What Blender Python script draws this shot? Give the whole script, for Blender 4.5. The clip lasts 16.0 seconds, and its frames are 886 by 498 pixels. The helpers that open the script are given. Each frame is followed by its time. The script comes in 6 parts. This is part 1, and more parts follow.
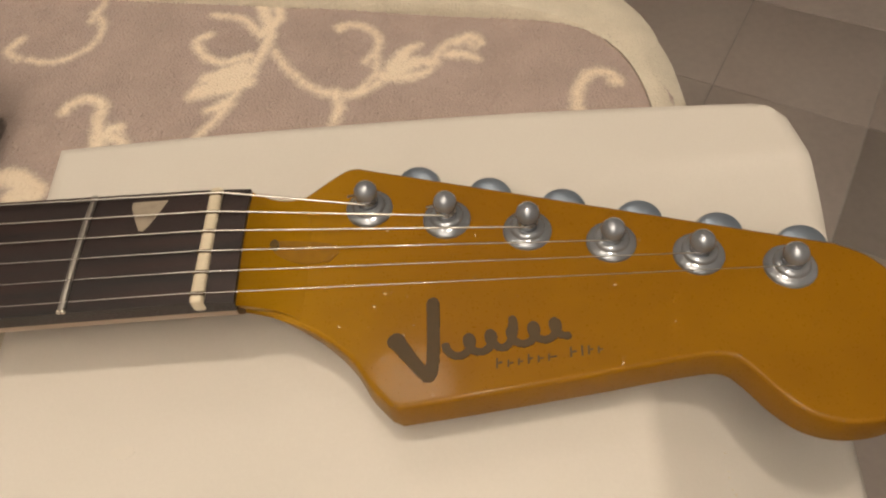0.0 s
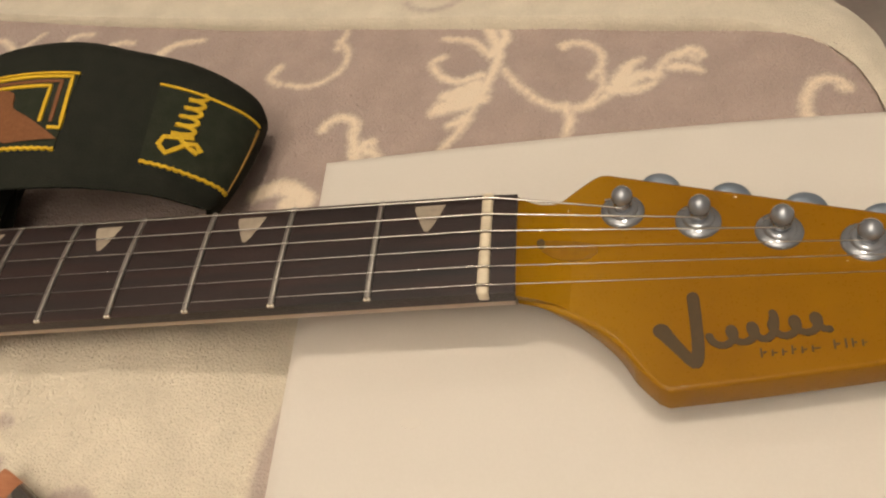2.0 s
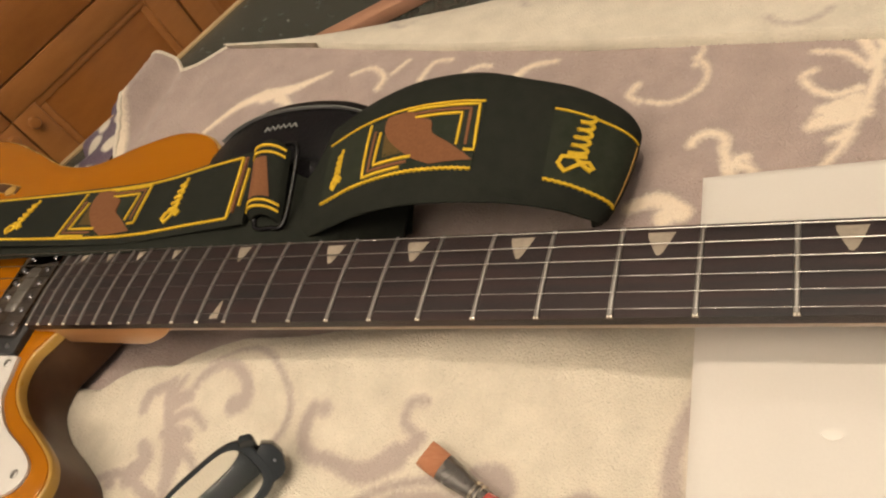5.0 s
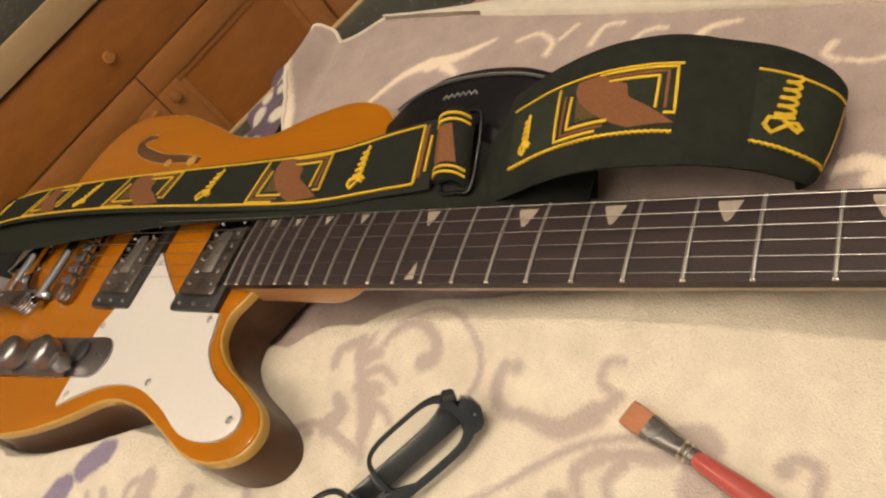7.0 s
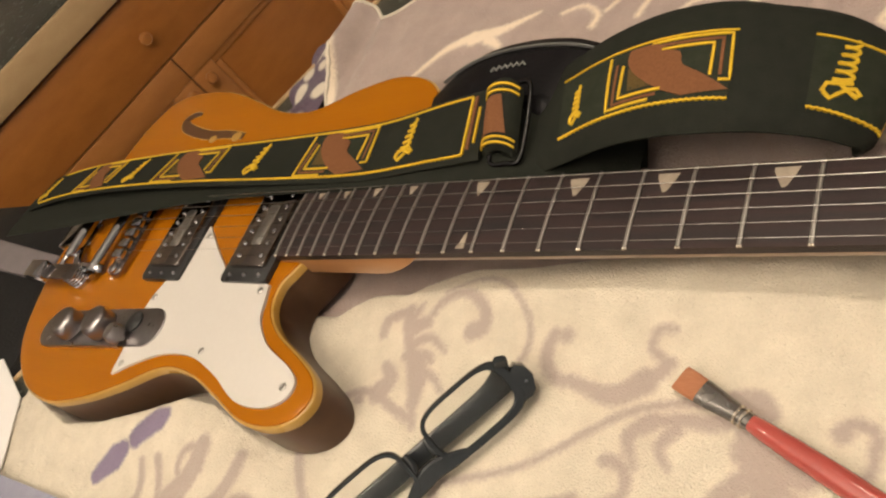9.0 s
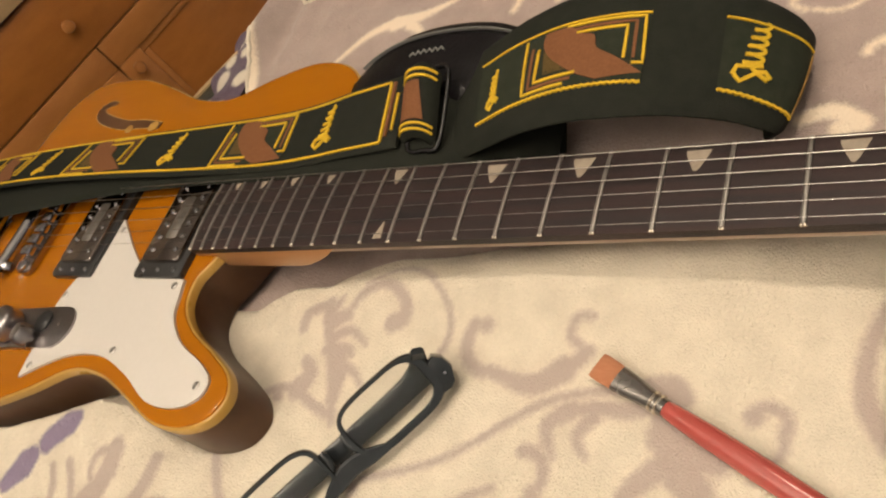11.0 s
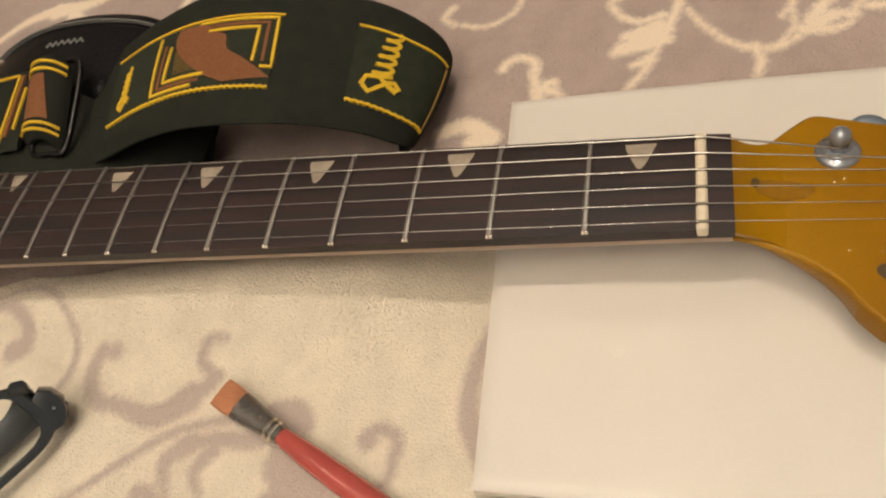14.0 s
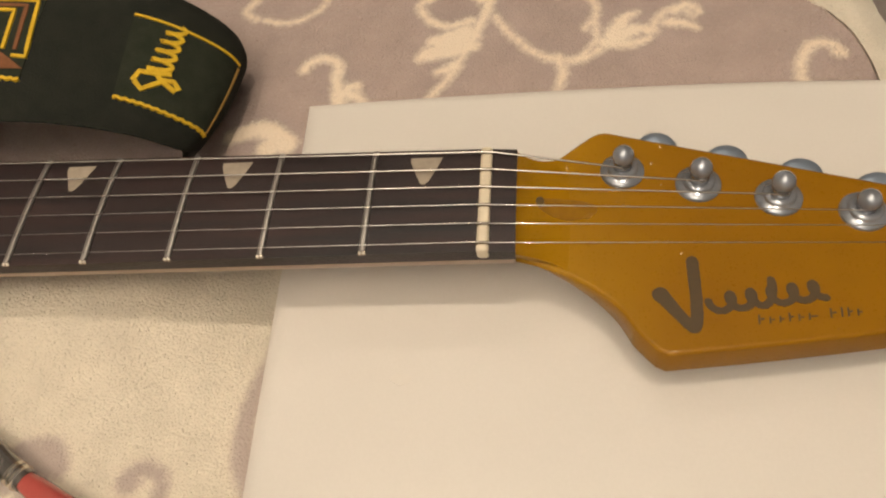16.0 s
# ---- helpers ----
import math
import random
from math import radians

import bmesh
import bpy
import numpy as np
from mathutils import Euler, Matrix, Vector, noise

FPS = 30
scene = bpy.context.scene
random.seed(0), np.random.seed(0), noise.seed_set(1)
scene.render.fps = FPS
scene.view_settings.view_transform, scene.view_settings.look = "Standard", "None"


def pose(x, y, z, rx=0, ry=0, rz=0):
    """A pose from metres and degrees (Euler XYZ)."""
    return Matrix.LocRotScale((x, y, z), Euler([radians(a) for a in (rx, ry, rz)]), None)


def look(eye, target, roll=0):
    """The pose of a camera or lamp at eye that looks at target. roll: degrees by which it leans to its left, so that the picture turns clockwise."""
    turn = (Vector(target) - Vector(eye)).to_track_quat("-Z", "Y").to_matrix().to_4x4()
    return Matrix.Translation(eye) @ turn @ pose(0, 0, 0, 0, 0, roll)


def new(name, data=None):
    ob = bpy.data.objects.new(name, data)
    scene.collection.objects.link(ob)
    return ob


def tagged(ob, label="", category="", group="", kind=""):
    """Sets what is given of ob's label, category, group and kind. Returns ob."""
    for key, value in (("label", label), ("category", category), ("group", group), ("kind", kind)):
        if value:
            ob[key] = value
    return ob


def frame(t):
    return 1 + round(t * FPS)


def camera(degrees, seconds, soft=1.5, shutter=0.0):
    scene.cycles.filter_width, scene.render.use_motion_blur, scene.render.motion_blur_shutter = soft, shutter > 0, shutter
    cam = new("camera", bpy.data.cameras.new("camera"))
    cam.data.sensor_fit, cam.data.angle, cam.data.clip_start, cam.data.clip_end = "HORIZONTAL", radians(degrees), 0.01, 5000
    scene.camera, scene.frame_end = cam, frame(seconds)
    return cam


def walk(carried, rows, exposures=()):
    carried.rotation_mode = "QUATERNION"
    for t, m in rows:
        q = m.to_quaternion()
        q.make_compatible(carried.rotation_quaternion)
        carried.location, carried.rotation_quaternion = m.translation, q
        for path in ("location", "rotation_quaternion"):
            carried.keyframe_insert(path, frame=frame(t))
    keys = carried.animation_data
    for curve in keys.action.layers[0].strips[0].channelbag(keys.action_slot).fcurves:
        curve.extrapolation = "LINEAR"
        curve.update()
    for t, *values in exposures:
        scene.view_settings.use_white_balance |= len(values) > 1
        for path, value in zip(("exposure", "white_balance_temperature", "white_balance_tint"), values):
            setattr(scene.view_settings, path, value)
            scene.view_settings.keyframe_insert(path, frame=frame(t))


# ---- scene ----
cam = camera(59.5, 16.0, soft=2.2)
PATH = [
    (0, (0.082, -0.137, 0.24), (-0.015, 1.035, -1.378), -7.7),
    (0.5, (0.077, -0.144, 0.247), (-0.095, 1.039, -1.356), -10.6),
    (1, (0.067, -0.151, 0.254), (-0.189, 1.038, -1.334), -13.7),
    (1.5, (0.056, -0.154, 0.26), (-0.292, 1.034, -1.311), -16.9),
    (2, (0.045, -0.157, 0.265), (-0.394, 1.027, -1.286), -19.8),
    (2.5, (0.039, -0.16, 0.273), (-0.496, 1.009, -1.259), -22.9),
    (3, (0.034, -0.165, 0.281), (-0.592, 0.988, -1.228), -25.7),
    (3.5, (0.026, -0.169, 0.29), (-0.694, 0.967, -1.191), -28.3),
    (4, (0.011, -0.174, 0.3), (-0.799, 0.946, -1.146), -30.6),
    (4.5, (-0.002, -0.178, 0.307), (-0.896, 0.921, -1.105), -32.8),
    (5, (-0.014, -0.18, 0.313), (-0.975, 0.897, -1.071), -34.4),
    (7.5, (-0.053, -0.211, 0.345), (-1.274, 0.696, -0.954), -42.1),
    (8, (-0.055, -0.219, 0.348), (-1.299, 0.673, -0.94), -42.6),
    (10.5, (-0.057, -0.203, 0.334), (-1.229, 0.675, -1.028), -42.7),
    (11, (-0.05, -0.204, 0.329), (-1.178, 0.696, -1.056), -41.8),
    (11.5, (-0.04, -0.202, 0.321), (-1.11, 0.725, -1.092), -40.4),
    (12, (-0.034, -0.199, 0.315), (-1.034, 0.75, -1.134), -38.7),
    (12.5, (-0.025, -0.194, 0.305), (-0.94, 0.794, -1.174), -36.0),
    (13, (-0.015, -0.187, 0.298), (-0.838, 0.816, -1.224), -33.5),
    (13.5, (-0.009, -0.182, 0.293), (-0.737, 0.845, -1.261), -30.4),
    (14, (0.003, -0.173, 0.285), (-0.64, 0.869, -1.297), -27.4),
    (14.5, (0.016, -0.162, 0.277), (-0.537, 0.893, -1.33), -24.2),
    (15, (0.022, -0.157, 0.272), (-0.449, 0.904, -1.356), -21.2),
    (15.5, (0.023, -0.155, 0.267), (-0.372, 0.913, -1.377), -18.1),
    (16, (0.028, -0.151, 0.265), (-0.286, 0.921, -1.394), -14.7),
]
EXPOSURE = [(0, -0.25), (2, -0.19), (4, -0.07), (5, 0.02), (7.5, 0.10), (11, 0.06), (12.5, -0.04), (14, -0.14), (16, -0.17)]
walk(cam, [(t, look(eye, target, roll)) for t, eye, target, roll in PATH], EXPOSURE)

# ---------------------------------------------------------------- light
world = bpy.data.worlds.new("room_air")
scene.world = world
world.use_nodes = True
world.node_tree.nodes["Background"].inputs[0].default_value = (0.9, 0.85, 0.8, 1)
world.node_tree.nodes["Background"].inputs[1].default_value = 0.05


def lamp(name, place, target, size, watts, colour):
    data = bpy.data.lights.new(name, "AREA")
    data.shape, data.size, data.energy, data.color = "DISK", size, watts, colour
    ob = new(name, data)
    ob.matrix_world = look(place, target)
    return ob


WARM = (1.0, 0.85, 0.66)
lamp("ceiling_bulb", (0.14, -0.06, 1.56), (0.12, -0.06, 0), 0.045, 7.0, WARM)
lamp("ceiling_bulb", (-0.29, -0.06, 1.56), (-0.29, -0.06, 0), 0.03, 1.8, WARM)
lamp("ceiling_bulb", (-1.20, -0.06, 1.56), (-0.9, -0.06, 0), 0.03, 1.3, WARM)
# added wide soft fill to lift the shadows; the room has no such panel
lamp("soft_fill", (-0.35, -0.25, 1.57), (-0.35, -0.25, 0), 1.5, 1.4, WARM)
lamp("ceiling_bulb", (-0.11, 0.69, 1.56), (-0.11, 0.69, 0), 0.20, 2.5, WARM)
# added fill lamp, aimed up so that the ceiling bounces its light down
lamp("bounce_fill", (-0.3, -0.9, 1.10), (-0.3, -0.9, 2.0), 0.7, 42.0, WARM)


# ---------------------------------------------------------------- materials
def surface(name, c1, c2=None, scale=40.0, rough=0.5, bump=0.0, bscale=400.0, metal=0.0, coat=0.0, stretch=(1, 1, 1), spec=0.5, rvar=0.08, sheen=0.0):
    m = bpy.data.materials.new(name)
    m.use_nodes = True
    nt = m.node_tree
    b = nt.nodes["Principled BSDF"]
    b.inputs["Roughness"].default_value = rough
    b.inputs["Metallic"].default_value = metal
    b.inputs["Coat Weight"].default_value = coat
    b.inputs["Coat Roughness"].default_value = 0.05
    b.inputs["Specular IOR Level"].default_value = spec
    b.inputs["Sheen Weight"].default_value = sheen
    c2 = c2 or tuple(v * 0.75 for v in c1)
    tc = nt.nodes.new("ShaderNodeTexCoord")
    mp = nt.nodes.new("ShaderNodeMapping")
    mp.inputs["Scale"].default_value = stretch
    nt.links.new(tc.outputs["Object"], mp.inputs["Vector"])
    big = nt.nodes.new("ShaderNodeTexNoise")
    big.inputs["Scale"].default_value, big.inputs["Detail"].default_value = scale, 4
    nt.links.new(mp.outputs[0], big.inputs["Vector"])
    fine = nt.nodes.new("ShaderNodeTexNoise")
    fine.inputs["Scale"].default_value, fine.inputs["Detail"].default_value = bscale, 3
    nt.links.new(mp.outputs[0], fine.inputs["Vector"])
    mix = nt.nodes.new("ShaderNodeMix")
    mix.data_type = "RGBA"
    mix.inputs[6].default_value, mix.inputs[7].default_value = (*c1, 1), (*c2, 1)
    add = nt.nodes.new("ShaderNodeMath")
    add.operation = "MULTIPLY_ADD"
    add.inputs[1].default_value, add.inputs[2].default_value = 0.45, 0.0
    ad2 = nt.nodes.new("ShaderNodeMath")
    ad2.operation = "MULTIPLY_ADD"
    ad2.inputs[1].default_value = 0.9
    nt.links.new(fine.outputs[0], add.inputs[0])
    nt.links.new(big.outputs[0], ad2.inputs[0])
    nt.links.new(add.outputs[0], ad2.inputs[2])
    ramp = nt.nodes.new("ShaderNodeMapRange")
    ramp.inputs[1].default_value, ramp.inputs[2].default_value = 0.45, 0.9
    nt.links.new(ad2.outputs[0], ramp.inputs[0])
    nt.links.new(ramp.outputs[0], mix.inputs[0])
    nt.links.new(mix.outputs[2], b.inputs["Base Color"])
    rr = nt.nodes.new("ShaderNodeMapRange")
    rr.inputs[3].default_value, rr.inputs[4].default_value = max(0.02, rough - rvar), min(1.0, rough + rvar)
    nt.links.new(big.outputs[0], rr.inputs[0])
    nt.links.new(rr.outputs[0], b.inputs["Roughness"])
    if bump:
        bp = nt.nodes.new("ShaderNodeBump")
        bp.inputs["Strength"].default_value = 1.0
        bp.inputs["Distance"].default_value = bump
        nt.links.new(fine.outputs[0], bp.inputs["Height"])
        nt.links.new(bp.outputs[0], b.inputs["Normal"])
    return m


def sparkle(name, c1, c2, flake):
    """Amber lacquer with metal flakes under a clear coat."""
    m = surface(name, c1, c2, 25, 0.38, 0.0, 90, 0.0, 0.12)
    nt = m.node_tree
    b = nt.nodes["Principled BSDF"]
    b.inputs["Coat Roughness"].default_value = 0.10
    tc = nt.nodes["Texture Coordinate"]
    v = nt.nodes.new("ShaderNodeTexVoronoi")
    v.inputs["Scale"].default_value = 3000
    nt.links.new(tc.outputs["Object"], v.inputs["Vector"])
    sub = nt.nodes.new("ShaderNodeVectorMath")
    sub.operation = "SUBTRACT"
    sub.inputs[1].default_value = (0.5, 0.5, 0.5)
    nt.links.new(v.outputs["Color"], sub.inputs[0])
    sc = nt.nodes.new("ShaderNodeVectorMath")
    sc.operation = "SCALE"
    sc.inputs["Scale"].default_value = flake
    nt.links.new(sub.outputs[0], sc.inputs[0])
    pick = nt.nodes.new("ShaderNodeSeparateColor")
    nt.links.new(v.outputs["Color"], pick.inputs[0])
    few = nt.nodes.new("ShaderNodeMath")
    few.operation = "GREATER_THAN"
    few.inputs[1].default_value = 0.978
    nt.links.new(pick.outputs[2], few.inputs[0])
    amt = nt.nodes.new("ShaderNodeMath")
    amt.operation = "MULTIPLY"
    amt.inputs[1].default_value = flake
    nt.links.new(few.outputs[0], amt.inputs[0])
    nt.links.new(amt.outputs[0], sc.inputs["Scale"])
    gl = nt.nodes.new("ShaderNodeMapRange")
    gl.inputs[3].default_value, gl.inputs[4].default_value = 0.15, 1.0
    nt.links.new(few.outputs[0], gl.inputs[0])
    nt.links.new(gl.outputs[0], b.inputs["Specular IOR Level"])
    dull = nt.nodes.new("ShaderNodeMapRange")
    dull.inputs[3].default_value, dull.inputs[4].default_value = 0.42, 0.10
    nt.links.new(few.outputs[0], dull.inputs[0])
    nt.links.new(dull.outputs[0], b.inputs["Roughness"])
    g = nt.nodes.new("ShaderNodeNewGeometry")
    ad = nt.nodes.new("ShaderNodeVectorMath")
    ad.operation = "ADD"
    nt.links.new(g.outputs["Normal"], ad.inputs[0])
    nt.links.new(sc.outputs[0], ad.inputs[1])
    nm = nt.nodes.new("ShaderNodeVectorMath")
    nm.operation = "NORMALIZE"
    nt.links.new(ad.outputs[0], nm.inputs[0])
    nt.links.new(nm.outputs[0], b.inputs["Normal"])
    nt.links.new(g.outputs["Normal"], b.inputs["Coat Normal"])
    # the base colour turns yellower towards the nut
    sep = nt.nodes.new("ShaderNodeSeparateXYZ")
    nt.links.new(tc.outputs["Object"], sep.inputs[0])
    fade = nt.nodes.new("ShaderNodeMapRange")
    fade.interpolation_type = "SMOOTHSTEP"
    fade.inputs[1].default_value, fade.inputs[2].default_value, fade.inputs[3].default_value, fade.inputs[4].default_value = 0.005, 0.075, 0.75, 0.0
    nt.links.new(sep.outputs[0], fade.inputs[0])
    old = b.inputs["Base Color"].links[0].from_socket
    yellower = nt.nodes.new("ShaderNodeMix")
    yellower.data_type = "RGBA"
    yellower.inputs[7].default_value = (0.345, 0.178, 0.003, 1)
    nt.links.new(fade.outputs[0], yellower.inputs[0])
    nt.links.new(old, yellower.inputs[6])
    nt.links.new(yellower.outputs[2], b.inputs["Base Color"])
    return m


def plush(name, ground, figure):
    """Terry cloth in two colours: the woven figure is the mesh attribute 'figure'."""
    m = surface(name, ground, tuple(v * 0.83 for v in ground), 60, 0.95, 0.0024, 700, sheen=0.2, spec=0.15)
    nt = m.node_tree
    b = nt.nodes["Principled BSDF"]
    at = nt.nodes.new("ShaderNodeAttribute")
    at.attribute_name = "figure"
    tc = nt.nodes["Texture Coordinate"]
    n = nt.nodes.new("ShaderNodeTexNoise")
    n.inputs["Scale"].default_value, n.inputs["Detail"].default_value = 420, 2
    nt.links.new(tc.outputs["Object"], n.inputs["Vector"])
    k = nt.nodes.new("ShaderNodeMath")
    k.operation = "MULTIPLY_ADD"
    k.inputs[1].default_value, k.inputs[2].default_value = 0.8, -0.40
    nt.links.new(n.outputs[0], k.inputs[0])
    a = nt.nodes.new("ShaderNodeMath")
    a.operation = "ADD"
    nt.links.new(k.outputs[0], a.inputs[0])
    nt.links.new(at.outputs["Fac"], a.inputs[1])
    r = nt.nodes.new("ShaderNodeMapRange")
    r.inputs[1].default_value, r.inputs[2].default_value = 0.12, 0.92
    nt.links.new(a.outputs[0], r.inputs[0])
    old = b.inputs["Base Color"].links[0].from_socket
    mix = nt.nodes.new("ShaderNodeMix")
    mix.data_type = "RGBA"
    mix.inputs[7].default_value = (*figure, 1)
    nt.links.new(old, mix.inputs[6])
    nt.links.new(r.outputs[0], mix.inputs[0])
    # looped pile: small round tufts with gaps between
    tuft = nt.nodes.new("ShaderNodeTexVoronoi")
    tuft.inputs["Scale"].default_value = 950
    nt.links.new(tc.outputs["Object"], tuft.inputs["Vector"])
    bump = nt.nodes["Bump"]
    bump.invert = True
    bump.inputs["Distance"].default_value = 0.00035
    nap = nt.nodes.new("ShaderNodeTexNoise")
    nap.inputs["Scale"].default_value, nap.inputs["Detail"].default_value = 780, 3
    nt.links.new(tc.outputs["Object"], nap.inputs["Vector"])
    both = nt.nodes.new("ShaderNodeMath")
    both.operation = "MULTIPLY_ADD"
    both.inputs[1].default_value = -0.8
    nt.links.new(nap.outputs[0], both.inputs[0])
    nt.links.new(tuft.outputs["Distance"], both.inputs[2])
    nt.links.new(both.outputs[0], bump.inputs["Height"])
    plum = nt.nodes.new("ShaderNodeAttribute")
    plum.attribute_name = "plum"
    mix2 = nt.nodes.new("ShaderNodeMix")
    mix2.data_type = "RGBA"
    mix2.inputs[7].default_value = (0.20, 0.16, 0.26, 1)
    worn = nt.nodes.new("ShaderNodeMath")
    worn.operation = "ADD"
    nt.links.new(k.outputs[0], worn.inputs[0])
    nt.links.new(plum.outputs["Fac"], worn.inputs[1])
    soft_edge = nt.nodes.new("ShaderNodeMapRange")
    soft_edge.inputs[1].default_value, soft_edge.inputs[2].default_value, soft_edge.inputs[4].default_value = 0.2, 0.85, 0.92
    nt.links.new(worn.outputs[0], soft_edge.inputs[0])
    nt.links.new(soft_edge.outputs[0], mix2.inputs[0])
    nt.links.new(mix.outputs[2], mix2.inputs[6])
    nt.links.new(mix2.outputs[2], b.inputs["Base Color"])
    return m


CREAM, MAUVE = (0.68, 0.612, 0.502), (0.41, 0.325, 0.295)
M_CREAM = plush("terry_cream", CREAM, (0.425, 0.352, 0.315))
M_MAUVE = plush("terry_mauve", MAUVE, (0.73, 0.625, 0.50))
M_PURPLE = plush("terry_purple", (0.115, 0.078, 0.115), (0.62, 0.56, 0.46))
M_FOAM = surface("white_foam", (0.655, 0.612, 0.565), (0.615, 0.575, 0.527), 9, 0.40, 0.00003, 900, spec=0.4)
# foam with a lamp highlight put in: lighter and glossier
M_SHINE = surface("foam_highlight", (0.70, 0.655, 0.60), (0.66, 0.615, 0.56), 9, 0.24, 0, 300)
M_GOLD = sparkle("amber_flake", (0.252, 0.112, 0.001), (0.222, 0.095, 0.001), 0.5)
M_TOP = surface("amber_lacquer", (0.375, 0.127, 0.003), (0.345, 0.112, 0.003), 8, 0.22, 0, 60, coat=0.35, spec=0.2, stretch=(1, 9, 9))
M_SIDE = surface("mahogany_lacquer", (0.105, 0.048, 0.022), (0.07, 0.030, 0.013), 14, 0.42, 0, 120, coat=0.12, spec=0.25)
M_BIND = surface("cream_binding", (0.49, 0.285, 0.066), (0.41, 0.235, 0.05), 30, 0.28, 0, 200, coat=0.5, spec=0.3)
M_ROSE = surface("rosewood", (0.0130, 0.0125, 0.0138), (0.038, 0.0188, 0.0172), 15, 0.44, 0.00008, 500, spec=0.40, stretch=(1, 14, 14))
M_MAPLE = surface("neck_wood", (0.46, 0.225, 0.095), (0.38, 0.18, 0.07), 14, 0.3, 0, 200, coat=0.6, stretch=(1, 10, 10))
M_NECKEDGE = surface("neck_tan", (0.40, 0.285, 0.20), (0.34, 0.235, 0.16), 14, 0.35, 0, 200, stretch=(1, 10, 10))
M_BONE = surface("bone", (0.66, 0.575, 0.435), (0.58, 0.50, 0.37), 200, 0.35, 0, 900)
M_PEARL = surface("pearl_inlay", (0.37, 0.31, 0.245), (0.28, 0.235, 0.185), 180, 0.25, 0, 600)
M_CHROME = surface("chrome", (0.60, 0.60, 0.63), (0.50, 0.50, 0.53), 60, 0.11, 0, 300, metal=1.0, rvar=0.05)
M_DARKCHROME = surface("smoky_chrome", (0.42, 0.37, 0.34), (0.33, 0.28, 0.26), 60, 0.10, 0, 300, metal=1.0)
M_SATIN = surface("knob_chrome", (0.42, 0.40, 0.405), (0.34, 0.32, 0.325), 80, 0.30, 0, 300, metal=1.0)
M_FRETEND = surface("polished_fret_end", (0.80, 0.74, 0.64), (0.70, 0.64, 0.55), 200, 0.07, 0, 800, metal=1.0, rvar=0.03)
M_HOLE = surface("shaded_lacquer", (0.10, 0.058, 0.006), (0.07, 0.040, 0.004), 300, 0.4, 0, 500, coat=0.3)
M_SLOT = surface("deep_amber_lacquer", (0.28, 0.135, 0.004), (0.22, 0.10, 0.003), 200, 0.3, 0, 500, coat=0.4)
M_NICKEL = surface("nickel_fret", (0.44, 0.415, 0.385), (0.37, 0.345, 0.32), 200, 0.42, 0, 800, metal=1.0)
M_WIRE = surface("steel_string", (0.51, 0.485, 0.45), (0.42, 0.395, 0.36), 300, 0.22, 0, 900, metal=1.0, rvar=0.04)
M_PLAIN = surface("plain_steel_string", (0.55, 0.53, 0.50), (0.46, 0.44, 0.42), 300, 0.06, 0, 900, metal=1.0, rvar=0.015)
M_BLACK = surface("black_plastic", (0.018, 0.018, 0.02), (0.03, 0.03, 0.03), 60, 0.3, 0, 300)
M_GUARD = surface("white_pickguard", (0.645, 0.61, 0.575), (0.605, 0.57, 0.535), 12, 0.3, 0, 300, coat=0.3)
M_LOGO = surface("brown_decal", (0.055, 0.033, 0.010), (0.07, 0.040, 0.013), 300, 0.6, 0, 800)
# the yellow glint inside the truss rod slot, put into a colour
M_GLINT = surface("yellow_slot_glint", (0.60, 0.38, 0.018), (0.50, 0.29, 0.010), 200, 0.3, 0, 500, coat=0.4)
M_WEB = surface("black_webbing", (0.0135, 0.0152, 0.012), (0.022, 0.023, 0.018), 120, 0.85, 0.0004, 1400, spec=0.12)
M_WEAVE = surface("dark_green_weave", (0.019, 0.023, 0.015), (0.031, 0.035, 0.024), 160, 0.85, 0.0004, 1500, spec=0.12)
M_THREAD = surface("yellow_thread", (0.68, 0.45, 0.03), (0.54, 0.33, 0.018), 900, 0.7, 0.0003, 1600, spec=0.2)
M_OCHRE = surface("ochre_thread", (0.34, 0.20, 0.05), (0.26, 0.15, 0.035), 900, 0.7, 0.0003, 1600, spec=0.2)
M_BROWNT = surface("brown_thread", (0.205, 0.086, 0.036), (0.155, 0.062, 0.026), 700, 0.8, 0.0003, 1500, spec=0.2)
M_OLIVE = surface("olive_thread", (0.10, 0.065, 0.02), (0.08, 0.05, 0.015), 700, 0.8, 0.0003, 1500, spec=0.2)
M_GREYT = surface("grey_stitching", (0.20, 0.20, 0.19), (0.15, 0.15, 0.14), 700, 0.6, 0.0002, 1500)
M_LEATHER = surface("black_leather", (0.005, 0.005, 0.006), (0.009, 0.008, 0.009), 90, 0.2, 0.0003, 500, spec=0.35)
M_ACET = surface("dark_acetate", (0.024, 0.028, 0.032), (0.031, 0.035, 0.039), 60, 0.09, 0, 300, rvar=0.03)
M_RED = surface("red_lacquer", (0.43, 0.085, 0.070), (0.37, 0.066, 0.055), 60, 0.16, 0.00010, 420, coat=0.7)
M_FERR = surface("ferrule_metal", (0.25, 0.235, 0.225), (0.31, 0.29, 0.275), 80, 0.26, 0, 500, metal=0.85)
M_HAIR = surface("tan_bristle", (0.52, 0.22, 0.11), (0.42, 0.16, 0.075), 160, 0.6, 0.0004, 1200, stretch=(1, 6, 6))
M_WOOD = surface("cabinet_wood", (0.43, 0.163, 0.034), (0.35, 0.125, 0.025), 5, 0.38, 0.0001, 90, coat=0.3, stretch=(8, 1, 8))
M_WOODR = surface("cabinet_frame_wood", (0.50, 0.21, 0.057), (0.41, 0.163, 0.043), 5, 0.38, 0.0001, 90, coat=0.3, stretch=(8, 1, 8))
